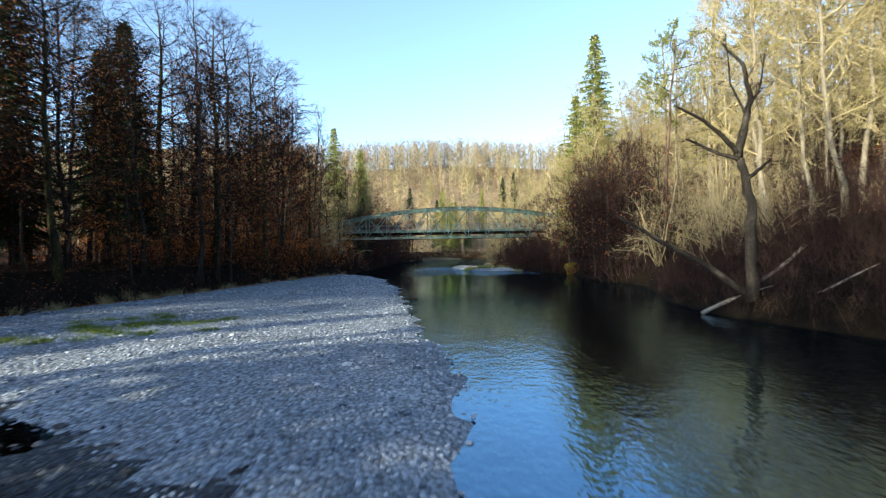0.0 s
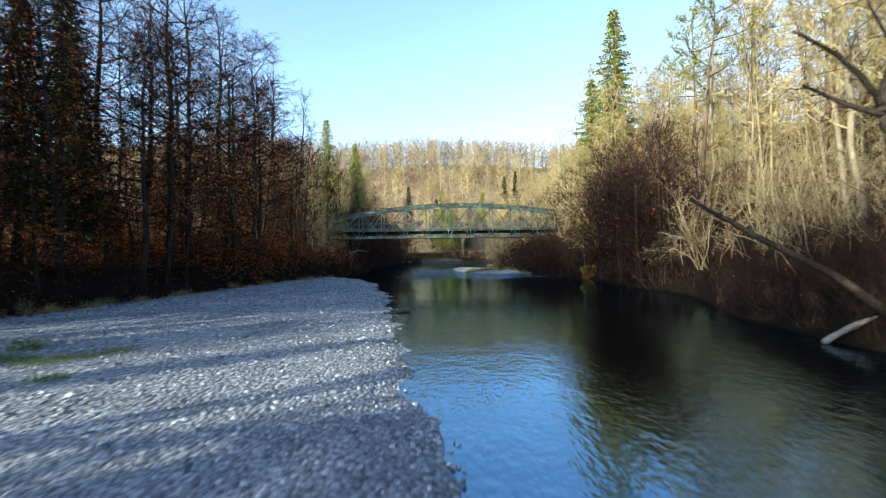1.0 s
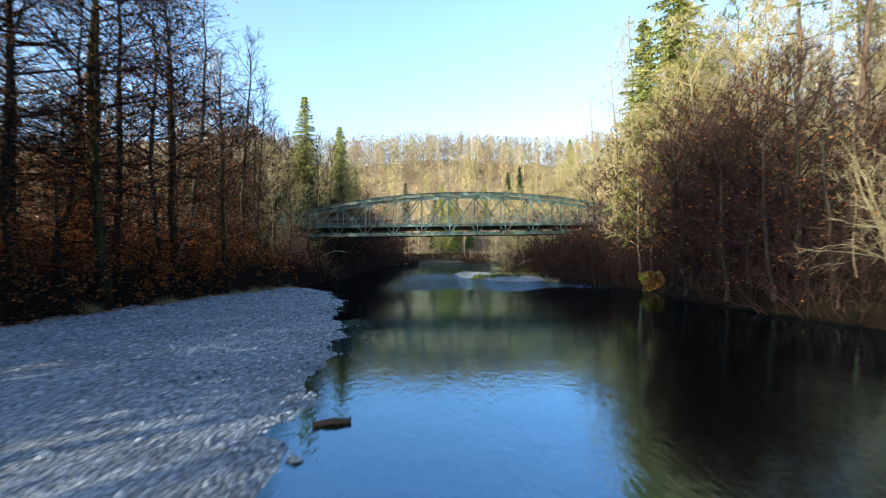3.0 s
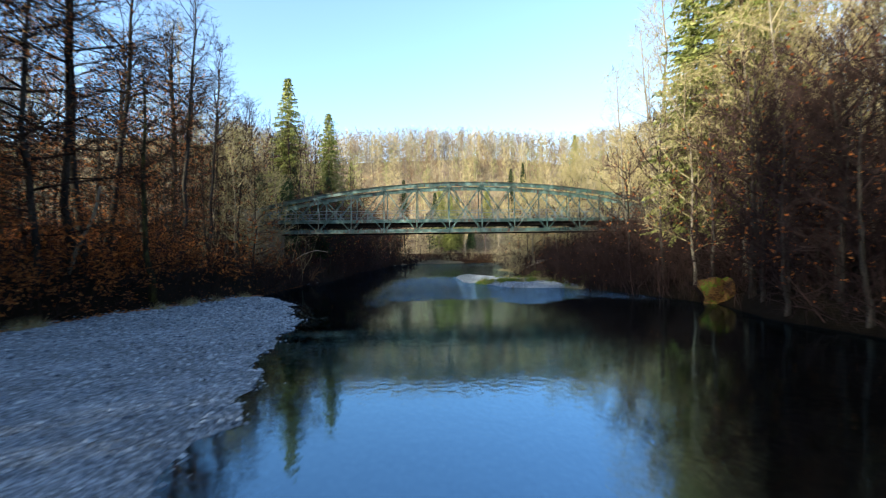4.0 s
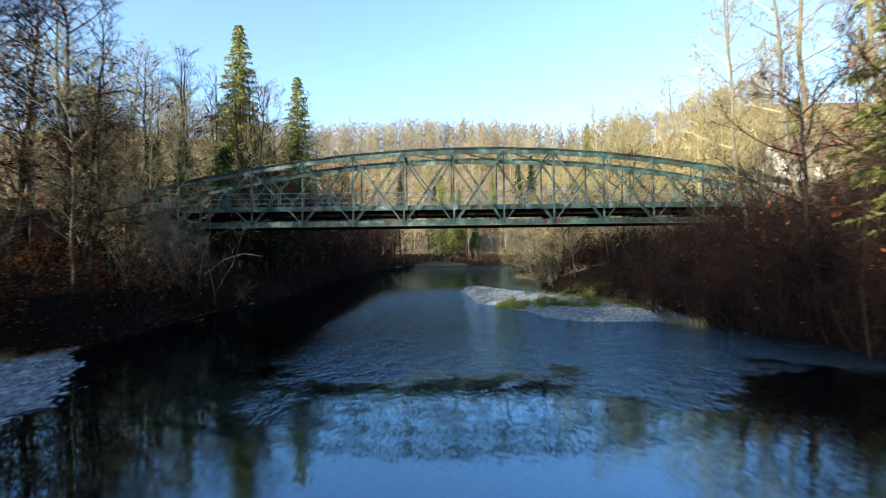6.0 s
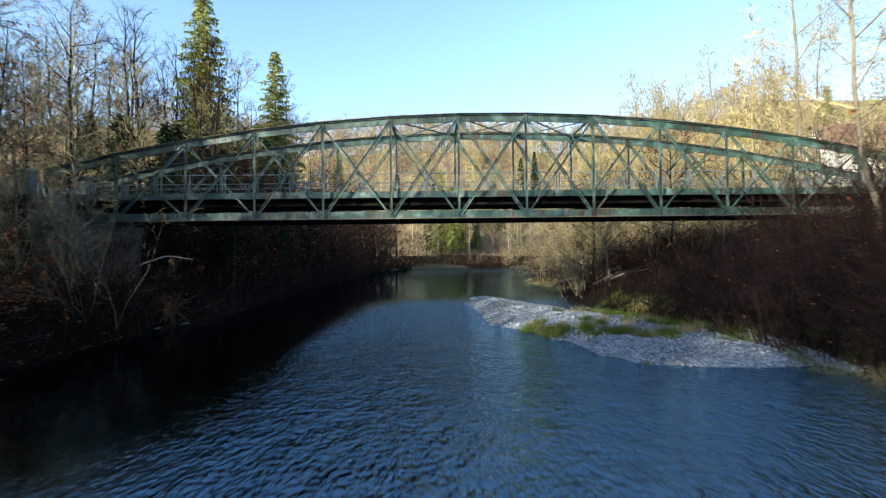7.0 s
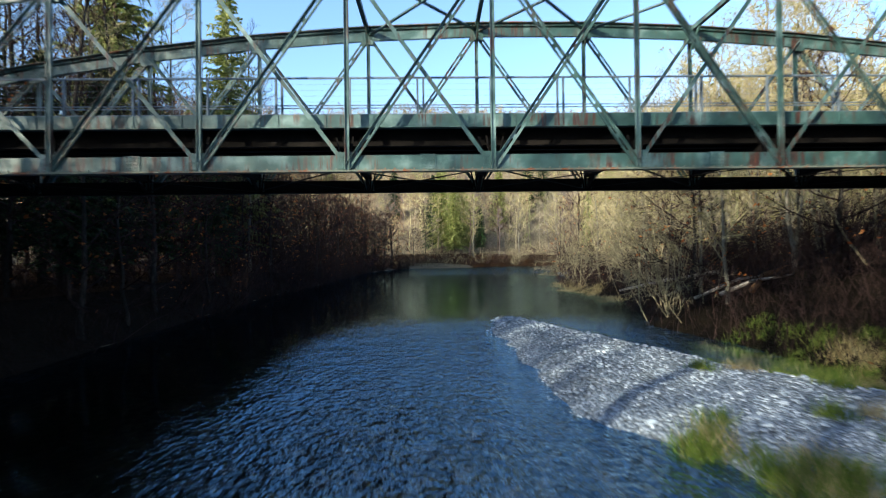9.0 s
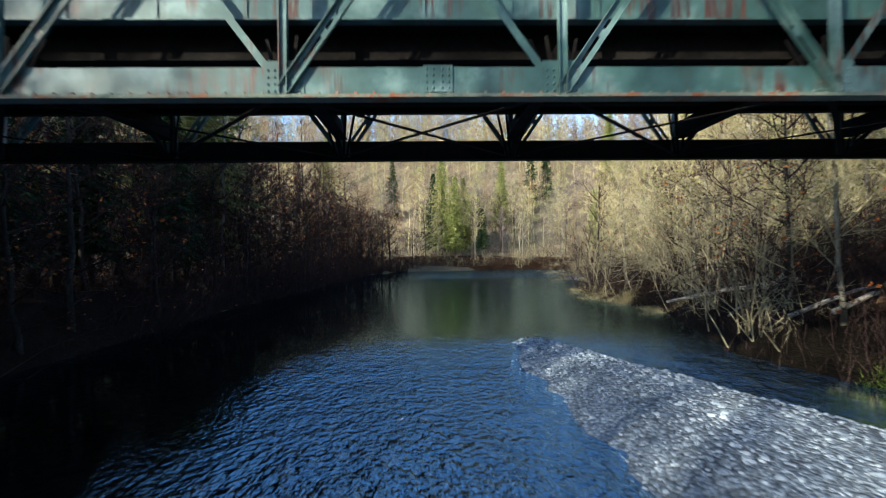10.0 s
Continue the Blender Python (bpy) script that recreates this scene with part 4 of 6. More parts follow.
def shrub_parts(rng, height, n_stem=14, spread=0.6, n_branch=6, n_twig=5, leaf=0.0):
    stems, twigs, leaves = Geo(), Geo(), Geo()
    P, D, L, lf = [], [], [], []
    for k in range(n_stem):
        az = rng.uniform(0, 6.283)
        out = rng.uniform(0.15, spread)
        p0 = np.array((math.cos(az) * rng.uniform(0, 0.28) * height, math.sin(az) * rng.uniform(0, 0.28) * height, -0.3))
        az += rng.uniform(-1.2, 1.2)
        d = unit(np.array((math.cos(az) * out, math.sin(az) * out, 1.0)))
        ln = height * rng.uniform(0.6, 1.1)
        s = limb(p0, d, ln, 6, -0.03 - 0.10 * out, 0.17, rng)
        stems.tube(s, np.linspace(0.018 + 0.003 * height, 0.006, 7), 4, cap=False)
        for j in range(n_branch):
            bp, bd = along(s, 0.2 + 0.78 * rng.random())
            bdir, bl = side_dir(bd, rng.uniform(0.4, 0.9), rng), ln * rng.uniform(0.15, 0.36)
            br = limb(bp, bdir, bl, 3, 0.02, 0.12, rng)
            for q in range(3):
                twigs.spikes(br[q:q + 1], unit(br[q + 1:q + 2] - br[q:q + 1]), [bl * 0.4], 0.022 - 0.005 * q, rng)
            for _ in range(n_twig):
                tp, td = along(br, rng.uniform(0.15, 1))
                tdir, tl = side_dir(td, rng.uniform(0.3, 0.9), rng), bl * rng.uniform(0.3, 0.65)
                P.append(tp), D.append(tdir), L.append(tl)
                for _ in range(2):
                    u = rng.uniform(0.2, 0.95)
                    P.append(tp + tdir * tl * u), D.append(side_dir(tdir, 0.6, rng)), L.append(tl * 0.5)
                    if rng.random() < leaf:
                        lf.append(tp + tdir * tl * u)
    L = np.array(L)
    twigs.spikes(np.array(P), np.array(D), L, np.clip(L * 0.045, 0.012, 0.03), rng)
    if lf:
        leaves.leaves(np.array(lf), 0.07, rng)
    return stems, twigs, leaves


def join_geo(a, b):
    a.add(np.concatenate(b.v), b.f)
    return a


def tree(name, label, category, group, parts):
    ob = tagged(new(name), label, category, group)
    for pname, geo, m in parts:
        if geo.f:
            part(pname, geo, m, ob, smooth=pname in ("trunk", "stem"))
    ob.location = (0, -400, -60)
    return ob


def make_protos():
    P = {}
    R = np.random.default_rng
    lab_b = "tall beech with bare upper twigs and rust-brown leaves"
    for i, (h, r, lf, bs) in enumerate(((25, 0.30, 0.42, 0.14), (23, 0.23, 0.3, 0.22), (19, 0.17, 0.6, 0.08))):
        t, c, l = bare_parts(R(10 + i), h, r, bs, 6.4 - i * 0.6, 30, 7, 6, 4, up=0.62, leaf=lf, leaf_low=1.3, leaf_size=0.072, twig_w=0.034, low=-0.05, flat=0.5)
        P["beech%d" % i] = tree("beech_tree", lab_b, "tree", "beech trees on the river bank", [("trunk", t, M_BARK_MOSS if i == 0 else M_BARK), ("crown", c, M_TWIG), ("foliage", l, M_RUSTLEAF)])
    for i, (h, r, bs) in enumerate(((26, 0.22, 0.32), (22, 0.17, 0.36), (16, 0.12, 0.2))):
        t, c, l = bare_parts(R(30 + i), h, r, bs, 4.0, 17, 5, 5, 5, up=0.75, lite=True, twig_w=0.05)
        P["bare%d" % i] = tree("bare_tree", "slender leafless tree with grey bark and dark twigs in the wood", "tree", "leafless trees in the wood", [("trunk", t, M_BARK), ("crown", c, M_TWIG)])
    t, c, l = bare_parts(R(36), 26, 0.2, 0.44, 5.2, 28, 7, 6, 5, up=0.55, leaf=0.2, leaf_low=1.2, lite=True, twig_w=0.045, low=0.1, flat=0.6)
    P["tall0"] = tree("tall_beech", "tall straight beech with a high crown and bare stem", "tree", "high-crowned beeches", [("trunk", t, M_BARK), ("crown", c, M_TWIG), ("foliage", l, M_RUSTLEAF)])
    for i, (h, r, bs) in enumerate(((12, 0.13, 0.08), (10, 0.1, 0.05))):
        t, c, l = bare_parts(R(40 + i), h, r, bs, 4.4, 19, 6, 6, 4, up=0.55, leaf=0.04, twig_w=0.036)
        P["alder%d" % i] = tree("alder_tree", "wide leafless alder, shade put into its dense dark purple-brown twigs", "tree", "alders on the bank", [("trunk", t, M_BARK), ("crown", c, M_TWIG_SHADED), ("foliage", l, M_RUSTLEAF)])
    # olive flecks on these trees stand in for the haze of sunlit twigs
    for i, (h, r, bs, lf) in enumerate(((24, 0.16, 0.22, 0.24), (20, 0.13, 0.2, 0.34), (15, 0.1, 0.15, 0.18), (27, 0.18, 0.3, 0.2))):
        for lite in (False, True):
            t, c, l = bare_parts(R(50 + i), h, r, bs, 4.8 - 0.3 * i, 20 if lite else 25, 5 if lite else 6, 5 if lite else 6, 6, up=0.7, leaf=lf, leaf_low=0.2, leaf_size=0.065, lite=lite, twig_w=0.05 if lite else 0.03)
            P[("palelite%d" if lite else "pale%d") % i] = tree("pale_tree", "pale-barked tree, sunlight put into its straw twigs and olive flecks", "tree", "pale trees on the slope", [("trunk", t, M_BARK_PALE), ("crown", c, M_TWIG_SUNLIT), ("foliage", l, M_OLIVE)])
    t, c, l = bare_parts(R(60), 21, 0.2, 0.2, 5.2, 22, 6, 5, 4, up=0.6, leaf=0.5, leaf_low=1.2, leaf_size=0.08, lite=True, twig_w=0.05, low=0.0, flat=0.6)
    P["beechlite"] = tree("beech_tree", "slim beech deeper in the wood with some rust leaves", "tree", "beeches in the wood", [("trunk", t, M_BARK), ("crown", c, M_TWIG), ("foliage", l, M_RUSTLEAF)])
    for i, (h, r, s) in enumerate(((23, 0.26, 3.9), (28, 0.3, 4.0), (15, 0.17, 2.8))):
        t, nd = spruce_parts(R(70 + i), h, r, 0.1 + 0.05 * i, s)
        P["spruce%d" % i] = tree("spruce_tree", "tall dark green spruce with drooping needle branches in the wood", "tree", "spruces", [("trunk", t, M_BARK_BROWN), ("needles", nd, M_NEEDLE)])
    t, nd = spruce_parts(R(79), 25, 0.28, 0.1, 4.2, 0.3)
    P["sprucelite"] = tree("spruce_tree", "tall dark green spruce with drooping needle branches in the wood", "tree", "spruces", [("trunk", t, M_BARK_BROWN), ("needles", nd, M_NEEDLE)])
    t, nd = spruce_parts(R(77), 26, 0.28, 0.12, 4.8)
    P["sunspruce"] = tree("spruce_tree", "pointed spruce above bare trees, sunlight put into its yellow-green needles", "tree", "sunlit spruces", [("trunk", t, M_BARK_BROWN), ("needles", nd, M_NEEDLE_SUNLIT)])
    t, c, l = pine_parts(R(80), 24, 0.24)
    P["pine"] = tree("pine_tree", "tall pine with a bare trunk and bright green needle crown", "tree", "pines", [("trunk", t, M_BARK_BROWN), ("crown", c, M_TWIG), ("foliage", l, M_NEEDLE_SUNLIT)])
    for i, (h, n, s, lf) in enumerate(((4.5, 13, 0.9, 0.0), (3.2, 12, 1.2, 0.02), (6.5, 12, 0.6, 0.0))):
        st, tw, l = shrub_parts(R(90 + i), h, n, s, 5, 5, lf)
        P["shrub%d" % i] = tree("shrub", "leafless purple-brown willow shrub with arching stems at the water", "shrub", "leafless shrubs on the bank", [("crown", join_geo(st, tw), M_TWIG_SHADED), ("foliage", l, M_RUSTLEAF)])
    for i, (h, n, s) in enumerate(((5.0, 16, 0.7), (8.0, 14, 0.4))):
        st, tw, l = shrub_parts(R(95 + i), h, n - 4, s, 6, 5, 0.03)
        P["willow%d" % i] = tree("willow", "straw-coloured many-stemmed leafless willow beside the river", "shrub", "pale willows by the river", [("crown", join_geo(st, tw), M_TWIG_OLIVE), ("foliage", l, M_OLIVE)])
    st, tw, l = shrub_parts(R(99), 3.6, 9, 1.3, 8, 6, 0.7)
    P["rusty"] = tree("beech_sapling", "low beech sapling full of dry rust-orange leaves on the bank", "shrub", "rusty saplings", [("crown", join_geo(st, tw), M_TWIG), ("foliage", l, M_RUSTLEAF)])
    return P


PROTO = make_protos()
HEIGHT = {k: max(v.co.z for c in o.children for v in c.data.vertices) for k, o in PROTO.items()}
PLACED = []


def plant(kind, x, y, size=1.0, turn=None, lean=0.0, sink=0.05, rng=random):
    turn = rng.uniform(0, 360) if turn is None else turn
    m = pose(x, y, z_at(x, y) - sink, lean * rng.uniform(-1, 1), lean * rng.uniform(-1, 1), turn) @ Matrix.Diagonal((size, size, size * rng.uniform(0.94, 1.06), 1))
    PLACED.append((x, y))
    return copy_thing(PROTO[kind], m)


def clear_of(x, y, gap):
    return all((x - a) ** 2 + (y - b) ** 2 > gap * gap for a, b in PLACED)


KEEP = [(10.0, 21.8, 4.0), (7.5, 20.0, 4.0), (12.5, 17.0, 3.0), (13.1, 60.8, 1.6), (-17.0, 86.6, 2.5), (54, 124, 7.0), (48, 117, 5.0), (42, 110, 4.0), (37, 104, 4.0)]


def in_lane(x, y):
    """Strips of open wood through which the low sun reaches the spit and the bar."""
    s = x * 0.67 - y * 0.74
    return x < -15 and (-75.0 < s < -58.5 or -30.6 < s < -26.4 or -24.8 < s < -22.6) or x < -30 and -60.0 < s < -48.0 or x < -31 and -36.5 < s < -17.0


# eye points with the skyline slopes the camera sees from them
VIEW_OUTLINES = [(-4.0, 0.2, 3.0, (-0.9, -0.73, -0.69, -0.61, -0.52, -0.41, -0.35, -0.30, -0.26, -0.21, 0.18, 0.225, 0.26, 0.317, 0.363, 0.4), (0.9, 0.55, 0.49, 0.49, 0.44, 0.42, 0.38, 0.31, 0.25, 0.2, 0.2, 0.26, 0.33, 0.42, 0.48, 0.9)),
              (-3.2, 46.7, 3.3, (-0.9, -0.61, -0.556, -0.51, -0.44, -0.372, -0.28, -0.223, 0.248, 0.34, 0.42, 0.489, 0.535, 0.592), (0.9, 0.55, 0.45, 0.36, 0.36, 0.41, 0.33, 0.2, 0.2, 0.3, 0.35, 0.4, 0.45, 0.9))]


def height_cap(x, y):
    """Height limit at a place, fitted to the tree outline in the camera's view."""
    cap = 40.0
    for ex, ey, ez, ks, rs in VIEW_OUTLINES:
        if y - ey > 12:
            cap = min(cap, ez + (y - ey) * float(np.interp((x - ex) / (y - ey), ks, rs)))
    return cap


def scatter(n, kinds, xr, yr, gap, size=(0.85, 1.15), off=None, seed=0, lean=2.0, lanes=True):
    """n plants of the given kinds in a rectangle, or in a strip measured from a bank line."""
    rng = random.Random(seed)
    made = tries = 0
    while made < n and tries < n * 30:
        tries += 1
        y = rng.uniform(*yr)
        x = rng.uniform(*xr)
        if off == "left":
            x = float(np.interp(y, BANK_Y, BANK_X)) - x
        elif off == "right":
            x = float(np.interp(y, RIGHT_Y, RIGHT_X)) + x
        if abs(y - ROAD_Y) < 4.5 and abs(x) > 20 or not clear_of(x, y, gap):
            continue
        if any((x - a) ** 2 + (y - b) ** 2 < r * r for a, b, r in KEEP):
            continue
        if -22 < x < 24 and abs(y - ROAD_Y) < 4.0:
            continue
        kind, sz = rng.choice(kinds), rng.uniform(*size)
        if lanes and HEIGHT[kind] > 7 and in_lane(x, y):
            continue
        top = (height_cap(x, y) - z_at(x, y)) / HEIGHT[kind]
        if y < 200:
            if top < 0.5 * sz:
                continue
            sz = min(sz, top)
        plant(kind, x, y, sz, lean=lean, rng=rng)
        made += 1


# trees that stand out
for kind, x, y, size in (("spruce0", -32.5, 46, 1.02), ("spruce1", -27, 20, 1.0), ("spruce0", -31, 32, 0.9), ("beech0", -22.8, 52, 1.0), ("beech1", -24.0, 55, 1.0), ("beech0", -25.5, 40, 0.92),
                         ("bare0", -26.5, 46, 0.95), ("beech1", -21.6, 57.5, 0.9), ("sunspruce", -26.6, 111.3, 1.1), ("sunspruce", -22.1, 120.2, 1.0), ("spruce0", -24.5, 107, 0.66), ("spruce0", -20.5, 112, 0.62), ("bare0", -29.5, 108, 1.0), ("bare1", -22.4, 105.5, 1.0), ("bare0", -31.5, 113, 1.0), ("palelite0", -24.4, 114, 1.0), ("palelite1", -19.4, 118, 1.0),
                         ("bare1", -24, 106, 0.95), ("bare0", -27.5, 103, 0.9), ("sunspruce", 17.9, 66, 1.08), ("sunspruce", 15.9, 68.5, 0.9), ("pine", 19.5, 50, 0.9), ("pine", 26, 62, 1.0), ("pine", 30, 78, 0.9),
                         ("sunspruce", 62, 118, 1.0), ("sunspruce", 55, 108, 0.8), ("pale3", 26.5, 112, 0.85), ("pale3", 38, 112, 0.85), ("bare1", 24.5, 80.5, 0.55), ("beech1", -24.5, 80, 0.85), ("beech0", -27, 76.5, 0.9), ("beech2", -30, 74.5, 1.1), ("beech2", -28.5, 82.5, 0.95), ("beech1", -33, 80, 1.0),
                         # high-crowned beeches at y 11-20 are added to shade the opposite bank
                         ("beech2", -21.5, 66.5, 0.5), ("tall0", -22.5, 59.5, 1.0), ("bare0", -23.8, 63.6, 0.9), ("bare2", -24.5, 71.5, 0.66), ("bare2", -22.5, 78, 0.66), ("beech2", -26.4, 67, 0.6), ("bare2", -27, 72, 0.8), ("bare2", -29, 61, 0.8), ("bare1", -20.5, 66, 0.9), ("bare1", -21, 71, 0.8), ("bare1", -21.5, 77.5, 0.75), ("tall0", -24, 14.5, 1.0), ("tall0", -26, 19.2, 1.0), ("tall0", -23.5, 17.5, 0.95), ("tall0", -27.5, 15.5, 1.0), ("tall0", -29.5, 12, 1.0), ("tall0", -31, 14.5, 1.0), ("tall0", -25.5, 11.5, 1.0), ("beech1", -23.5, 46.6, 1.0), ("beech2", -21, 54.6, 0.9), ("beech0", -23, 43, 0.9), ("tall0", -38, 52, 1.05), ("tall0", -25.5, 75.5, 0.85), ("bare2", -28.5, 69.5, 0.85), ("bare2", -34, 63, 0.85), ("alder0", 13.6, 62.5, 0.9), ("alder0", 15.2, 57.5, 1.0), ("alder1", 14.3, 65.5, 1.0), ("alder0", 16.6, 53.5, 1.0), ("alder1", 12.8, 55, 0.9), ("pale1", 19.2, 63.2, 0.9), ("pale2", 19.5, 58, 1.2), ("alder0", 15.0, 48.5, 1.0), ("alder1", 14.0, 51.0, 1.0), ("pale0", 21, 52, 0.9),
                         # small spruces added for darkness under the bridge
                         ("spruce2", -22, 95.5, 0.7), ("spruce2", -26, 97, 0.75), ("spruce2", -24, 101, 0.8), ("spruce2", -19, 98, 0.65), ("spruce2", -20, 104, 0.75), ("spruce0", -31, 101, 0.6), ("spruce2", -18.8, 109.5, 0.7), ("spruce2", -17.8, 94.5, 0.5), ("spruce2", -21, 92.6, 0.5)):
    plant(kind, x, y, size, rng=random.Random(int(x * 10 + y)))

for kind, x, y, size in (("bare1", -19.7, 96.7, 0.8), ("bare0", -22.8, 99.5, 0.7), ("palelite1", -25.5, 97.6, 0.85), ("palelite2", -20.8, 101, 0.95), ("palelite2", -23.8, 95, 0.8), ("palelite1", -28.5, 96, 0.85), ("bare1", -26, 105, 0.85), ("palelite0", -30, 104, 0.8),
                         ("alder0", 13.2, 58.2, 1.1), ("alder0", 14.8, 60.6, 1.15), ("pale2", 13.4, 64.2, 0.95), ("pale1", 15.4, 62.2, 0.85), ("pale0", 16.6, 59.4, 0.8), ("alder0", 12.9, 67.5, 1.0), ("alder1", 12.0, 71.5, 1.0), ("pale2", 16.8, 72.5, 0.9)):
    plant(kind, x, y, size, rng=random.Random(int(x * 10 + y)))

# left wood, and the wood behind the start that shades the bar
scatter(11, ["beech0", "beech1", "beech2"], (0.5, 6), (14, 70), 3.4, off="left", seed=1)
scatter(21, ["beechlite", "beech2", "bare0", "bare1", "bare2", "spruce2"], (5, 22), (4, 76), 2.6, off="left", seed=2)
scatter(24, ["bare0", "bare1", "palelite2", "palelite0", "palelite1", "beechlite"], (18, 48), (44, 84), 2.6, off="left", seed=3)
scatter(34, ["sprucelite", "tall0", "beechlite"], (0.5, 10), (-48, -3), 2.3, off="left", seed=31)
scatter(12, ["beechlite", "bare1"], (8, 40), (-60, 3), 2.8, off="left", seed=4)
scatter(22, ["beech2"], (1.5, 15), (46, 74), 1.6, (0.34, 0.5), "left", 41, lanes=False)
scatter(8, ["tall0"], (0.5, 9), (17, 44), 2.2, (0.9, 1.05), "left", 46, lanes=False)
scatter(16, ["rusty", "beech2", "rusty", "rusty"], (0.5, 10), (40, 72), 1.2, (0.45, 0.8), "left", 42)
scatter(30, ["rusty", "rusty", "shrub1"], (0.4, 9), (32, 70), 1.3, (0.7, 1.3), "left", 5)
scatter(26, ["shrub0", "shrub1"], (-0.8, 2.5), (8, 84), 1.5, (0.5, 0.9), "left", 6)
scatter(26, ["bare2", "palelite2", "bare2"], (5, 32), (60, 85), 1.8, (0.55, 0.75), "left", 28, lanes=False)
scatter(34, ["rusty", "rusty", "rusty", "shrub0"], (0.2, 14), (42, 80), 0.9, (0.8, 1.35), "left", 29)
scatter(14, ["palelite2", "bare2", "willow1"], (0.5, 8), (72, 84), 1.2, (0.6, 0.9), "left", 18)
scatter(22, ["alder0", "alder1"], (0.6, 7), (93, 124), 1.6, (0.7, 1.0), "left", 33)
scatter(40, ["alder0", "alder1", "shrub2", "alder0"], (0.3, 7), (122, 194), 1.6, (0.8, 1.15), "left", 47)
scatter(12, ["palelite2", "willow1", "willow1"], (0.8, 7), (68, 83), 1.5, (0.5, 0.8), "left", 34, lanes=False)
scatter(30, ["bare2", "alder1", "bare2"], (0.8, 9), (6, 34), 1.5, (0.5, 0.72), "left", 48, lanes=False)
scatter(10, ["spruce2"], (3, 11), (4, 30), 2.0, (0.45, 0.6), "left", 49, lanes=False)
# right slope
scatter(16, ["alder0", "alder1"], (0.8, 6), (46, 64), 1.6, (0.75, 1.05), "right", 19)
scatter(26, ["pale0", "pale1", "pale2", "pale3"], (7, 21), (2, 84), 2.2, off="right", seed=7)
scatter(16, ["palelite0", "palelite1", "palelite2"], (8, 22), (2, 84), 2.0, off="right", seed=27)
scatter(70, ["palelite0", "palelite1", "palelite3", "palelite3", "pine"], (14, 46), (-4, 86), 2.4, off="right", seed=8)
scatter(16, ["willow0", "willow1"], (4.0, 10), (29, 46), 1.3, (0.7, 1.1), "right", 35)
scatter(34, ["shrub0", "shrub1", "shrub1"], (0.3, 10), (64, 85), 1.0, (0.7, 1.0), "right", 37)
scatter(48, ["shrub0", "shrub1", "shrub2"], (0.4, 6), (44, 85), 1.1, (0.7, 1.15), "right", 9)
scatter(46, ["shrub0", "shrub1", "shrub2"], (1.2, 11), (4, 32), 1.1, (0.5, 0.9), "right", 10)
scatter(50, ["willow0", "willow1", "rusty", "shrub2", "willow0"], (9, 26), (4, 84), 1.3, (0.7, 1.2), "right", 11)
# beyond the bridge
scatter(20, ["bare0", "bare1", "palelite0", "beechlite"], (9, 34), (93.5, 120), 2.4, off="left", seed=30)
scatter(30, ["palelite2", "willow1", "willow1", "palelite2", "alder1"], (1.2, 10), (92, 126), 1.4, (0.7, 1.05), "right", 43)
scatter(12, ["alder0", "shrub2", "alder1"], (1.0, 11), (62, 72), 1.3, (0.7, 1.0), "right", 44)
scatter(26, ["shrub0", "shrub1", "shrub2"], (0.4, 11), (72, 85), 1.0, (0.6, 0.85), "right", 45)
scatter(58, ["bare0", "bare1", "bare2", "beechlite", "alder0"], (1, 22), (94, 190), 2.2, off="left", seed=12)
scatter(44, ["shrub0", "shrub1", "shrub2"], (-0.6, 5), (68, 135), 0.9, (0.6, 1.0), "left", 20)
scatter(40, ["shrub0", "shrub2", "shrub0"], (0.0, 5), (93, 192), 1.4, (0.7, 1.2), "left", 13)
scatter(44, ["shrub0", "shrub1", "shrub0"], (0.2, 11), (88, 128), 0.9, (0.6, 1.0), "right", 21)
scatter(40, ["willow0", "willow1", "shrub2", "willow1"], (1.0, 9), (97, 150), 1.4, (0.7, 1.15), "right", 14)
scatter(34, ["palelite0", "palelite1", "palelite2", "bare2"], (5, 30), (97, 175), 2.6, off="right", seed=15)
scatter(26, ["palelite1", "palelite2", "willow1", "palelite0"], (18, 44), (104, 150), 2.6, (0.7, 1.1), "right", 36)
scatter(28, ["palelite0", "palelite1", "palelite3", "bare1"], (34, 80), (100, 200), 3.5, off="right", seed=16)
scatter(50, ["willow1", "palelite2", "palelite1", "bare2", "willow1", "willow0"], (-50, 70), (201, 222), 2.0, seed=17)
for kind, x, y, size in (("sunspruce", 2.2, 205, 0.85), ("sunspruce", -1.0, 209, 0.98), ("spruce0", -3.2, 212, 1.0), ("sunspruce", 5.0, 214, 0.8), ("pine", 6.5, 206, 0.72), ("spruce2", 9.5, 208, 0.8), ("spruce0", -16, 236, 0.9), ("spruce0", 30, 246, 0.9), ("spruce1", 36, 250, 0.8), ("sunspruce", -40, 250, 0.8), ("sunspruce", 18, 232, 0.8), ("sunspruce", 63, 262, 1.2), ("sunspruce", 78, 160, 1.0), ("spruce2", -30, 188, 0.9), ("sunspruce", 41, 214, 0.7)):
    plant(kind, x, y, size, rng=random.Random(int(x * 10 + y)))
rng_far = random.Random(77)
for k in range(46):
    x = -13 + k * 1.25
    y = float(np.interp(x, BANK_X[-6:], BANK_Y[-6:])) + rng_far.uniform(0.3, 3.0)
    plant(rng_far.choice(["willow0", "shrub0", "shrub1", "shrub2"]), x, y, rng_far.uniform(0.6, 1.1), rng=rng_far)
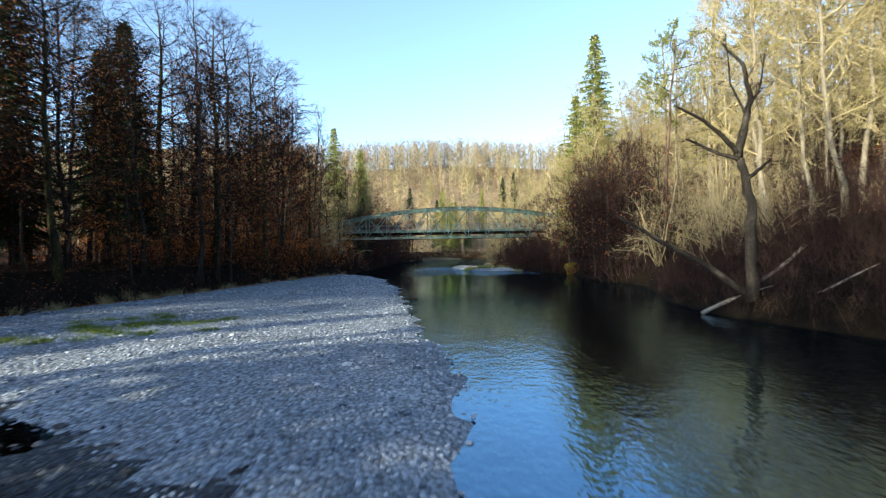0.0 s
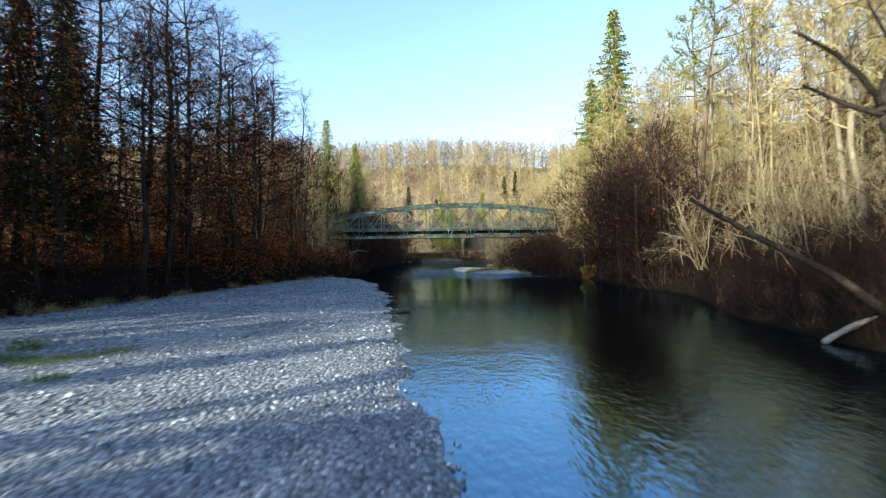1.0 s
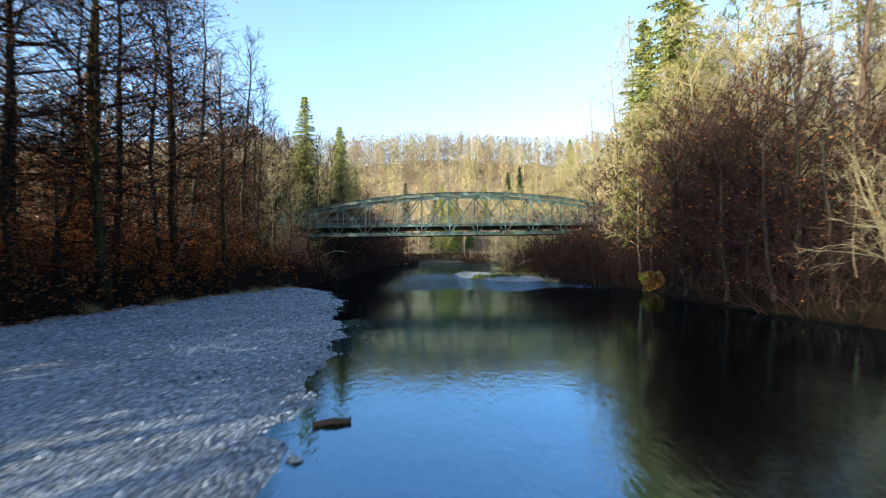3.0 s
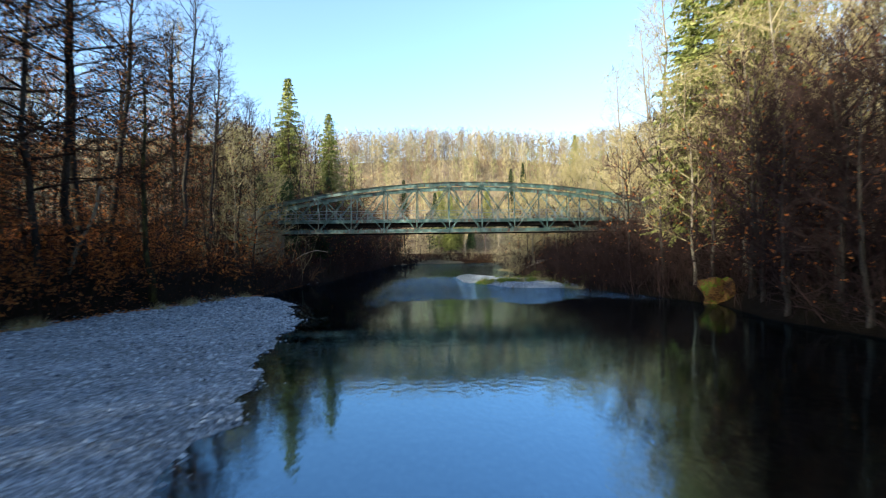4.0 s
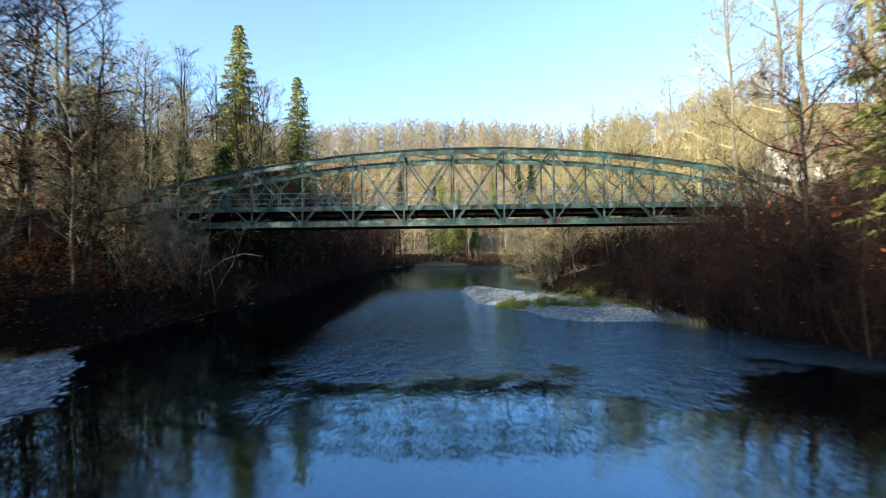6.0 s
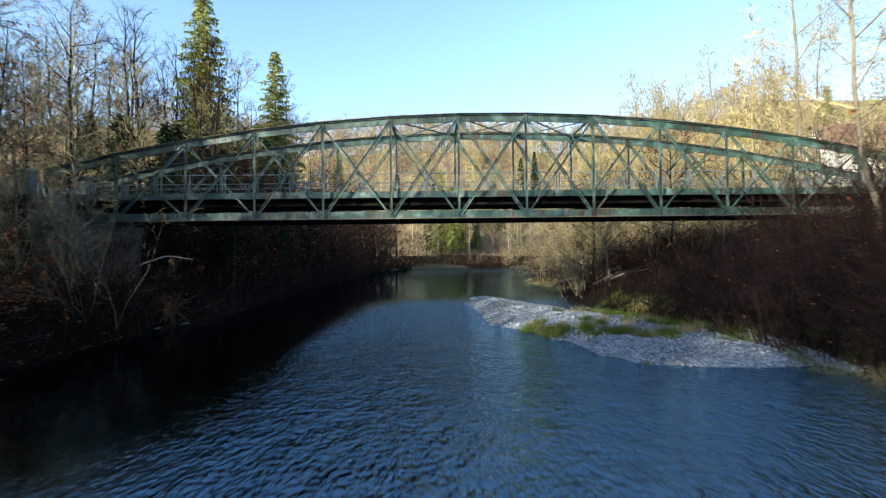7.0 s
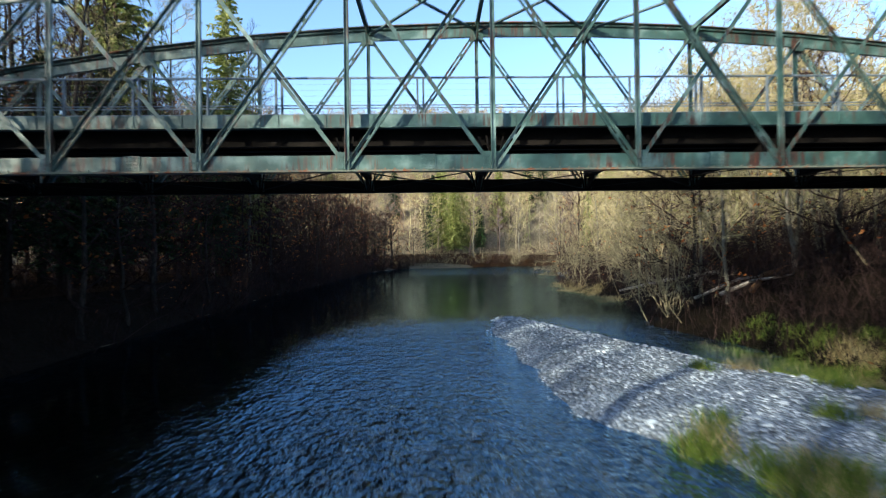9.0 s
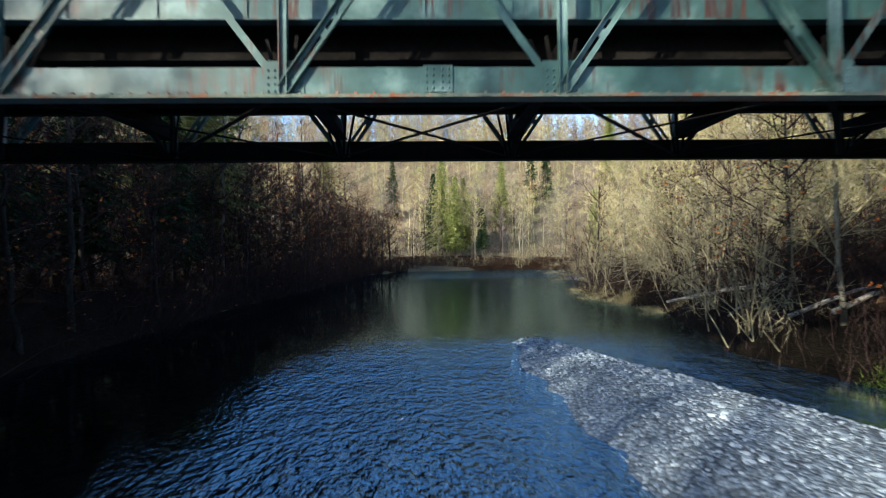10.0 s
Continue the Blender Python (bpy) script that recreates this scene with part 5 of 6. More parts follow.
for kind, x, y, size in (("willow1", -22.5, 84.2, 0.9), ("willow1", -24.8, 83.8, 1.1), ("palelite2", -23.5, 82.6, 0.6), ("palelite2", -26.2, 84, 0.6), ("shrub0", -20, 84.6, 0.9), ("shrub0", -19, 85.6, 0.8), ("shrub2", -18.2, 83.2, 0.8), ("shrub1", -17.6, 81.5, 0.9), ("shrub2", 22, 84, 0.9), ("shrub0", 20.5, 85, 1.0), ("shrub2", 18.5, 84.5, 0.9)):
    plant(kind, x, y, size, rng=rng_far)
for o in PROTO.values():
    for c in list(o.children_recursive):
        bpy.data.objects.remove(c)
    bpy.data.objects.remove(o)


def far_woods():
    """The wooded hill beyond the bend, its crest, and the woods at the back of either side."""
    rng = np.random.default_rng(5)
    kinds = [("tan_", M_FAR), ("rust_", M_FAR_RUST), ("grey_", M_FAR_GREY), ("olive_", M_FAR_LIME), ("straw_", M_FAR_STRAW), ("mauve_", M_FAR_MAUVE)]
    tan_mix, dark_mix = (0.3, 0.17, 0.15, 0.1, 0.18, 0.1), (0.06, 0.14, 0.72, 0.02, 0.0, 0.06)
    areas = [("far_woods", "leafless wood in brown winter colours on a distant hill", 1650, (-115, 155), (204, 330), (9, 19), tan_mix),
             ("crest_woods", "tall bare trees in a row along the hill crest", 800, (-150, 190), (298, 330), (15, 19), (0.4, 0.05, 0.05, 0.03, 0.1, 0.37)),
             ("back_woods", "leafless sunlit wood closing the valley side", 210, (-125, -68), (-40, 200), (10, 22), tan_mix),
             # side_woods is added to keep the sun off the bank past the bridge
             ("side_woods", "dark leafless wood added to shade the bank past the bridge", 120, (-66, -36), (98, 168), (10, 22), dark_mix),
             ("valley_woods", "leafless sunlit wood closing the valley side", 600, (58, 125), (-20, 205), (10, 22), tan_mix),
             ("slope_woods", "leafless straw-coloured wood on the slope", 430, (24, 84), (-5, 165), (10, 22), (0.3, 0.1, 0.08, 0.2, 0.32, 0.0)),
             ("inner_woods", "rust and grey wood deeper behind the bank", 60, (-66, -33), (46, 84), (10, 22), (0.08, 0.5, 0.4, 0.02, 0.0, 0.0))]
    for name, label, n, xr, yr, tall, share in areas:
        geos = [Geo() for _ in kinds]
        xs, ys = rng.uniform(*xr, n), yr[0] + (yr[1] - yr[0]) * rng.random(n) ** 0.85
        zs = ground_z(xs, ys)
        for x, y, z in zip(xs, ys, zs):
            h, wide = rng.uniform(*tall), rng.uniform(2.0, 3.8)
            if name in ("slope_woods", "inner_woods"):
                # open view to the house, open strips for the low sun
                if name == "slope_woods" and abs((x + 3) * 0.75 - (y - 60) * 0.66) < 6 and 80 < y < 116 or abs(y - ROAD_Y) < 5 or in_lane(x, y):
                    continue
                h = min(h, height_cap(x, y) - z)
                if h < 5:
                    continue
            tgt = geos[rng.choice(6, p=share)]
            bend = rng.normal(size=4) * 0.4
            base, top = np.array((x, y, z - 0.5)), np.array((x + bend[2], y + bend[3], z + h * 0.93))
            tgt.tube([base, (base + top) / 2 + np.array((bend[0], bend[1], 0)), top], [0.1, 0.07, 0.02], 3, cap=False)
            # limbs off the stem, and sprays of twigs along each limb
            m, k = 10, 20
            f = np.linspace(0.1 if name == "crest_woods" else rng.uniform(0.2, 0.4), 0.97, m)
            root = base + (top - base) * f[:, None]
            az = np.arange(m) * 2.4 + rng.uniform(0, 6.28)
            rise = 0.25 + 0.9 * f
            way = unit(np.stack([np.cos(az), np.sin(az), rise], 1))
            far = wide * (1.25 - 0.75 * f) * rng.uniform(0.7, 1.3, m)
            tgt.spikes(root, way, far, 0.1, rng)
            u = rng.uniform(0.3, 1.05, (m, k))
            c = (root[:, None, :] + way[:, None, :] * (far[:, None] * u)[:, :, None]).reshape(-1, 3) + rng.normal(size=(m * k, 3)) * 0.28
            d = unit(np.repeat(way, k, 0) * 0.6 + rng.normal(size=(m * k, 3)) * 0.75 + np.array((0, 0, 0.2)))
            tgt.spikes(c, d, rng.uniform(0.5, 1.5, m * k), rng.uniform(0.06, 0.14, m * k), rng)
            # low growth between the stems
            m = 18
            q = np.stack([x + rng.normal(size=m) * 2.5, y + rng.normal(size=m) * 2.5, np.zeros(m)], 1)
            q[:, 2] = ground_z(q[:, 0], q[:, 1])
            tgt.spikes(q, unit(np.array((0, 0, 1.0)) + 0.8 * rng.normal(size=(m, 3))), rng.uniform(0.8, 2.8, m), 0.11, rng)
        for (tone, material), g in zip(kinds, geos):
            if g.f:
                tagged(new(tone + name, g.mesh(tone + name, material)), label, "woods", kind="stuff")


far_woods()


def brush(name, label, n, off, xr, yr, height, material, seed):
    """Undergrowth of thin upright stems and side twigs."""
    rng = np.random.default_rng(seed)
    y = rng.uniform(*yr, n)
    line = np.interp(y, BANK_Y, BANK_X) - rng.uniform(*xr, n) if off == "left" else np.interp(y, RIGHT_Y, RIGHT_X) + rng.uniform(*xr, n)
    ok = (np.abs(y - ROAD_Y) > 4.5) | ((np.abs(line) < 20))
    x, y = line[ok], y[ok]
    p = np.stack([x, y, ground_z(x, y) - 0.05], 1)
    d = unit(np.stack([rng.normal(size=len(x)) * 0.35, rng.normal(size=len(x)) * 0.35, np.ones(len(x))], 1))
    ln = height * rng.uniform(0.3, 1.2, len(x)) ** 1.3
    g = Geo()
    g.spikes(p, d, ln, 0.022, rng)
    for _ in range(5):
        t = rng.uniform(0.2, 0.95, len(x))
        sd = unit(d + unit(rng.normal(size=d.shape)) * 0.9)
        g.spikes(p + d * (ln * t)[:, None], sd, ln * rng.uniform(0.2, 0.45, len(x)), 0.013, rng)
    tagged(new(name, g.mesh(name, material)), label, "undergrowth", kind="stuff")


# brush tones follow the light: dark on shaded banks, straw in the sun
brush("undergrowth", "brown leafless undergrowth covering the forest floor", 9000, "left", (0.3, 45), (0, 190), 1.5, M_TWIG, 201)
brush("undergrowth", "dark brushwood between the dead tree and the slope", 8000, "right", (0.6, 15), (2, 36), 2.1, M_TWIG_SHADED, 207)
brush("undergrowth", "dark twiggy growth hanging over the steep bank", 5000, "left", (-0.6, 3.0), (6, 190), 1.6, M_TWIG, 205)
brush("undergrowth", "dense dark brushwood on the bank beyond the bridge", 6000, "right", (0.0, 16), (84, 150), 2.4, M_TWIG_SHADED, 206)
brush("undergrowth", "brushwood along the far river bend", 5000, "left", (-2, 60), (186, 230), 2.5, M_TWIG_SUNLIT, 204)
brush("undergrowth", "tangled purple-brown undergrowth, the bank's shade put into its colour", 9000, "right", (0.5, 12), (4, 190), 1.8, M_TWIG_SHADED, 202)
brush("undergrowth", "tangled dark brushwood on the steep bank before the bridge", 7000, "right", (0.3, 15), (60, 86), 2.3, M_TWIG_SHADED, 208)
brush("undergrowth", "undergrowth on the sunny slope, sunlight put into its straw colour", 12000, "right", (8, 46), (-4, 190), 2.0, M_TWIG_SUNLIT, 203)

# ---- stones, grass, dead wood ----
def stone_mesh(rng, flat=0.55):
    bm = bmesh.new()
    bmesh.ops.create_icosphere(bm, subdivisions=1, radius=1.0)
    v = np.array([q.co[:] for q in bm.verts])
    f = [[q.index for q in p.verts] for p in bm.faces]
    bm.free()
    v *= 1 + rng.uniform(-0.22, 0.22, (len(v), 1))
    return v * np.array((1.0, rng.uniform(0.6, 0.9), flat * rng.uniform(0.7, 1.2))), np.array(f)


def ico_low(rng):
    p = (1 + 5 ** 0.5) / 2
    v = np.array([(-1, p, 0), (1, p, 0), (-1, -p, 0), (1, -p, 0), (0, -1, p), (0, 1, p), (0, -1, -p), (0, 1, -p), (p, 0, -1), (p, 0, 1), (-p, 0, -1), (-p, 0, 1)], float) / 1.9
    f = np.array([(0, 11, 5), (0, 5, 1), (0, 1, 7), (0, 7, 10), (0, 10, 11), (1, 5, 9), (5, 11, 4), (11, 10, 2), (10, 7, 6), (7, 1, 8), (3, 9, 4), (3, 4, 2), (3, 2, 6), (3, 6, 8), (3, 8, 9), (4, 9, 5), (2, 4, 11), (6, 2, 10), (8, 6, 7), (9, 8, 1)])
    return v * (1 + rng.uniform(-0.2, 0.2, (12, 1))), f


def oct_low(rng):
    v = np.array([(1, 0, 0), (-1, 0, 0), (0, 1, 0), (0, -1, 0), (0, 0, 1), (0, 0, -1)], float) * rng.uniform(0.85, 1.3, (6, 1))
    f = np.array([(0, 2, 4), (2, 1, 4), (1, 3, 4), (3, 0, 4), (2, 0, 5), (1, 2, 5), (3, 1, 5), (0, 3, 5)])
    return v, f


def pebble_field(name, label, xs, ys, sizes, seed, material, sink=0.25, z0=None, plain=False):
    rng = np.random.default_rng(seed)
    shapes = [(oct_low if plain else ico_low)(rng) for _ in range(8)]
    nv = 6 if plain else 12
    zs = ground_z(xs, ys) if z0 is None else z0
    n = len(xs)
    a = rng.uniform(0, 6.283, n)
    sx, sy, sz = sizes, sizes * rng.uniform(0.6, 0.95, n), sizes * rng.uniform(0.35, 0.65, n)
    V, F, base = [], [], 0
    pick = rng.integers(0, 8, n)
    for k in range(8):
        idx = np.where(pick == k)[0]
        v, f = shapes[k]
        lx, ly, lz = v[None, :, 0] * sx[idx, None], v[None, :, 1] * sy[idx, None], v[None, :, 2] * sz[idx, None]
        ca, sa = np.cos(a[idx])[:, None], np.sin(a[idx])[:, None]
        P = np.stack([xs[idx, None] + lx * ca - ly * sa, ys[idx, None] + lx * sa + ly * ca, zs[idx, None] + lz + (sz[idx, None] * (1 - 2 * sink)) * 0.6], -1)
        V.append(P.reshape(-1, 3))
        F.append((f[None] + nv * np.arange(len(idx))[:, None, None]).reshape(-1, 3) + base)
        base += nv * len(idx)
    me = bpy.data.meshes.new(name)
    me.from_pydata(np.concatenate(V).tolist(), [], np.concatenate(F).tolist())
    me.materials.append(material)
    me.update()
    return tagged(new(name, me), label, "gravel", kind="stuff")


def build_gravel():
    rng = np.random.default_rng(21)
    # bar: stones lie densest where the path runs near
    n = 25500
    ys = 2 + 66 * rng.random(n) ** 1.25
    xg, xb = gravel_line(ys), np.interp(ys, BANK_Y, BANK_X)
    xs = xg + 0.9 - (xg - xb + 1.2) * rng.random(n) ** 1.15
    xs[:1500], ys[:1500] = rng.uniform(-17, -6.5, 1500), rng.uniform(3.5, 10, 1500)
    ok = ground_z(xs, ys) > -0.5
    xs, ys = xs[ok], ys[ok]
    wet = (ground_z(xs, ys) < -0.02) & (xs < -6)
    size = 0.026 + 0.036 * rng.random(len(xs)) ** 2 + 0.07 * (rng.random(len(xs)) < 0.03) * rng.random(len(xs))
    size *= 1 + 0.008 * ys
    size += wet * rng.uniform(0.0, 0.07, len(xs)) * (rng.random(len(xs)) < 0.5)
    # darker stones take over towards the hollow
    darker = rng.random(len(xs)) < hollow_darkness(xs, ys)
    pebble_field("wet_gravel", "dark pebbles in the hollow of the bar", xs[darker], ys[darker], size[darker] * 1.15, 27, M_WETSTONE)
    xs, ys, size = xs[~darker], ys[~darker], size[~darker]
    q = ys < 18
    pebble_field("gravel", "pale grey river pebbles covering the broad gravel bar", xs[q], ys[q], size[q], 22, M_PEBBLE)
    pebble_field("gravel", "pale grey river pebbles covering the broad gravel bar", xs[~q], ys[~q], size[~q], 25, M_PEBBLE, plain=True)
    n = 13000
    ys = 74.5 + 26 * rng.random(n)
    il, ir = isle_left(ys), np.interp(ys, ISLE_Y, ISLE_R)
    xs = il - 0.3 + (ir - il + 0.4) * rng.random(n)
    ok = ground_z(xs, ys) > -0.2
    xs, ys = xs[ok], ys[ok]
    size = 0.022 + 0.036 * rng.random(len(xs)) ** 2 + 0.05 * (rng.random(len(xs)) < 0.04)
    pebble_field("gravel", "pale pebbles on the low gravel spit below the bridge", xs, ys, size, 23, M_PEBBLE)
    # dark cobbles standing in the backwater
    n = 420
    ys = rng.uniform(2.5, 10.5, n)
    xs = rng.uniform(-18, -6, n)
    z = ground_z(xs, ys)
    ok = (z < 0.02) & (z > -0.6)
    pebble_field("bed_cobbles", "dark wet cobbles standing in the still backwater", xs[ok], ys[ok], 0.05 + 0.1 * rng.random(ok.sum()) ** 1.5, 26, M_WETSTONE, z0=np.maximum(z[ok], -0.1))
    # cobbles on the bed where the water is shallow
    n = 4500
    ys = 52 + 50 * rng.random(n)
    xs = rng.uniform(-17, 6, n)
    z = ground_z(xs, ys)
    ok = (z < -0.12) & (z > -0.9)
    size = 0.06 + 0.10 * rng.random(ok.sum()) ** 2
    pebble_field("bed_cobbles", "brown cobbles on the bed of the shallow river", xs[ok], ys[ok], size, 24, M_WETSTONE, plain=True)


build_gravel()


def edge_stones():
    """Single stones that stand out of the shallow water."""
    rng = np.random.default_rng(31)
    shapes = []
    for k in range(5):
        v, f = stone_mesh(rng)
        g = Geo()
        g.add(v, f)
        shapes.append(g.mesh("stone", M_WETSTONE, True))
    spots = [(-4.86, 27.1, 0.13), (-5.2, 28.9, 0.11), (-5.64, 32.2, 0.16), (-3.26, 89.2, 0.1), (-2.1, 88.9, 0.13), (-1.55, 90.6, 0.1), (-2.9, 10.4, 0.16), (-2.6, 11.2, 0.1), (-2.7, 13.0, 0.14), (-2.4, 9.0, 0.12)]
    for _ in range(60):
        y = rng.uniform(4, 58)
        spots.append((float(gravel_line(y)) + abs(rng.normal()) * 0.55 + 0.05, y, rng.uniform(0.07, 0.15)))
    for _ in range(40):
        y = rng.uniform(82, 100)
        spots.append((float(isle_left(y)) - abs(rng.normal()) * 0.9 - 0.1, y, rng.uniform(0.06, 0.15)))
    for x, y, r in spots:
        ob = new("stone", shapes[rng.integers(5)])
        z = max(z_at(x, y), -0.12)
        ob.matrix_world = pose(x, y, z + r * 0.15, 0, 0, rng.uniform(0, 360)) @ Matrix.Diagonal((r, r, r, 1))
        tagged(ob, "wet dark river stone standing in shallow water", "stone", "stones at the water's edge")


edge_stones()


def tufts(name, label, spots, blades, height, material, seed):
    rng = np.random.default_rng(seed)
    g = Geo()
    for x, y, r in spots:
        n = int(blades * r * r * 3) + 12
        px, py = x + rng.normal(size=n) * r * 0.5, y + rng.normal(size=n) * r * 0.5
        p = np.stack([px, py, ground_z(px, py) - 0.02], 1)
        d = unit(np.stack([rng.normal(size=n) * 0.45, rng.normal(size=n) * 0.45, np.ones(n)], 1))
        g.spikes(p, d, height * rng.uniform(0.4, 1.2, n), 0.018, rng)
    tagged(new(name, g.mesh(name, material)), label, "grass", kind="stuff")


def build_grass():
    rng = np.random.default_rng(41)
    sp = [(-15.5 + rng.normal() * 1.6, 18.5 + rng.normal() * 2.0, 0.5) for _ in range(34)]
    tufts("grass", "green grass growing over the gravel bar", sp, 240, 0.2, M_GRASS, 42)
    chain = [(1.3, 82.9), (1.7, 82.0), (2.2, 81.2), (3.2, 80.4), (4.2, 79.8), (5.4, 79.0)]
    verge = [(6.3, 91.0), (6.6, 88.6), (6.9, 86.0), (7.3, 84.6), (7.9, 83.2), (8.2, 80.6)]
    isl = [(a + rng.normal() * 0.32, b + rng.normal() * 0.4, 0.34) for a, b in chain for _ in range(7)] + [(a + rng.normal() * 0.4, b + rng.normal() * 0.8, 0.5) for a, b in verge for _ in range(8)] + [(4.8 + rng.normal() * 0.9, 84.5 + rng.normal() * 2.0, 0.35) for _ in range(12)]
    tufts("grass", "lush green grass patches on the gravel spit", [q for k, q in enumerate(isl) if k % 4], 420, 0.4, M_GRASS, 43)
    tufts("dry_grass", "yellowing grass mixed into the gravel spit", isl[::4], 260, 0.42, M_DRYGRASS, 47)
    dry = []
    dry += [(float(np.interp(y, RIGHT_Y, RIGHT_X)) + rng.uniform(-1.2, 1.2), y, 0.5) for y in rng.uniform(72, 90, 12)]
    low = [(float(np.interp(y, RIGHT_Y, RIGHT_X)) + rng.uniform(-1.4, 2.0), y, 0.5) for y in rng.uniform(74, 93, 44)]
    tufts("grass", "dark green grass at the foot of the bank under the bridge", low, 200, 0.3, M_GRASS, 48)
    dry += [(float(np.interp(y, RIGHT_Y, RIGHT_X)) + rng.uniform(-1.0, 1.4), y, 0.6) for y in rng.uniform(105, 165, 60)]
    dry += [(float(np.interp(y, BANK_Y, BANK_X)) + rng.uniform(-0.5, 1.0), y, 0.4) for y in rng.uniform(14, 70, 30)]
    tufts("dry_grass", "straw-coloured dry grass tufts along the water's edge", dry, 240, 0.5, M_DRYGRASS, 44)


build_grass()


def fallen_leaves():
    """Dry leaves washed to the foot of the bank and lying on the wood floor."""
    rng = np.random.default_rng(46)
    n = 6500
    y = rng.uniform(4, 84, n)
    x = np.interp(y, BANK_Y, BANK_X) + 0.5 - np.abs(rng.normal(size=n)) * rng.choice([0.5, 5.0], n, p=[0.45, 0.55])
    g = Geo()
    g.leaves(np.stack([x, y, ground_z(x, y) + 0.03], 1), 0.06, rng, flat=0.8)
    tagged(new("fallen_leaves", g.mesh("fallen_leaves", M_RUSTLEAF)), "dry rust-brown leaves gathered along the foot of the bank", "leaves", kind="stuff")


fallen_leaves()


def log_geo(pts, r0, r1, rng, sides=8):
    g = Geo()
    pts = np.array(pts, float)
    k = len(pts)
    fine = np.stack([np.interp(np.linspace(0, k - 1, 3 * k), range(k), pts[:, c]) for c in range(3)], 1)
    fine[1:-1] += rng.normal(size=fine[1:-1].shape) * r0 * 0.12
    g.tube(fine, np.linspace(r0, r1, len(fine)) * rng.uniform(0.88, 1.1, len(fine)), sides)
    return g


def dead_tree():
    rng = np.random.default_rng(51)
    x, y = 9.85, 21.6
    z = z_at(x, y)
    ob = tagged(new("dead_tree"), "dead grey tree with broken forked limbs on the bank", "tree")
    part("trunk", log_geo([(x, y, z - 0.4), (x + 0.02, y, 2.6), (x + 0.05, y, 4.6), (x - 0.1, y + 0.1, 6.0), (x - 0.35, y + 0.1, 6.9)], 0.26, 0.17, rng), M_BARK, ob, smooth=True)
    arms = [([(x - 0.45, y + 0.1, 7.0), (x - 0.2, y, 8.3), (x + 0.1, y, 9.4), (x - 0.1, y, 10.9), (x - 1.1, y, 12.0)], 0.19, 0.05),
            ([(x - 0.45, y + 0.1, 7.1), (x - 1.2, y - 0.3, 7.7), (x - 2.3, y - 0.5, 8.5), (x - 3.6, y - 0.6, 9.1)], 0.13, 0.04),
            ([(x - 0.4, y + 0.1, 6.9), (x - 1.3, y + 0.2, 7.2), (x - 2.6, y + 0.4, 7.9)], 0.10, 0.05),
            ([(x - 0.1, y, 6.0), (x + 0.5, y, 6.5), (x + 1.1, y + 0.2, 6.9)], 0.11, 0.04),
            ([(x + 0.05, y, 9.3), (x + 0.5, y, 9.9), (x + 0.9, y + 0.2, 11.6)], 0.09, 0.03),
            ([(x - 0.1, y, 8.8), (x - 0.6, y + 0.3, 10.3), (x - 0.7, y + 0.4, 12.6)], 0.06, 0.02)]
    for pts, a, b in arms:
        part("limb", log_geo(pts, a, b, rng, 6), M_BARK, ob, smooth=True)
    tw = Geo()
    P, D, L = [], [], []
    for pts, a, b in arms:
        pts = np.array(pts)
        for _ in range(26):
            p, d = along(pts, rng.uniform(0.25, 1))
            dd, ln = side_dir(d, rng.uniform(0.5, 1.1), rng), rng.uniform(0.3, 1.1)
            P.append(p), D.append(dd), L.append(ln)
            for _ in range(3):
                P.append(p + dd * ln * rng.uniform(0.3, 0.9)), D.append(side_dir(dd, 0.7, rng)), L.append(ln * 0.45)
    tw.spikes(np.array(P), np.array(D), np.array(L), 0.025, rng)
    tagged(part("twig_spray", tw, M_TWIG, ob), kind="stuff")


dead_tree()


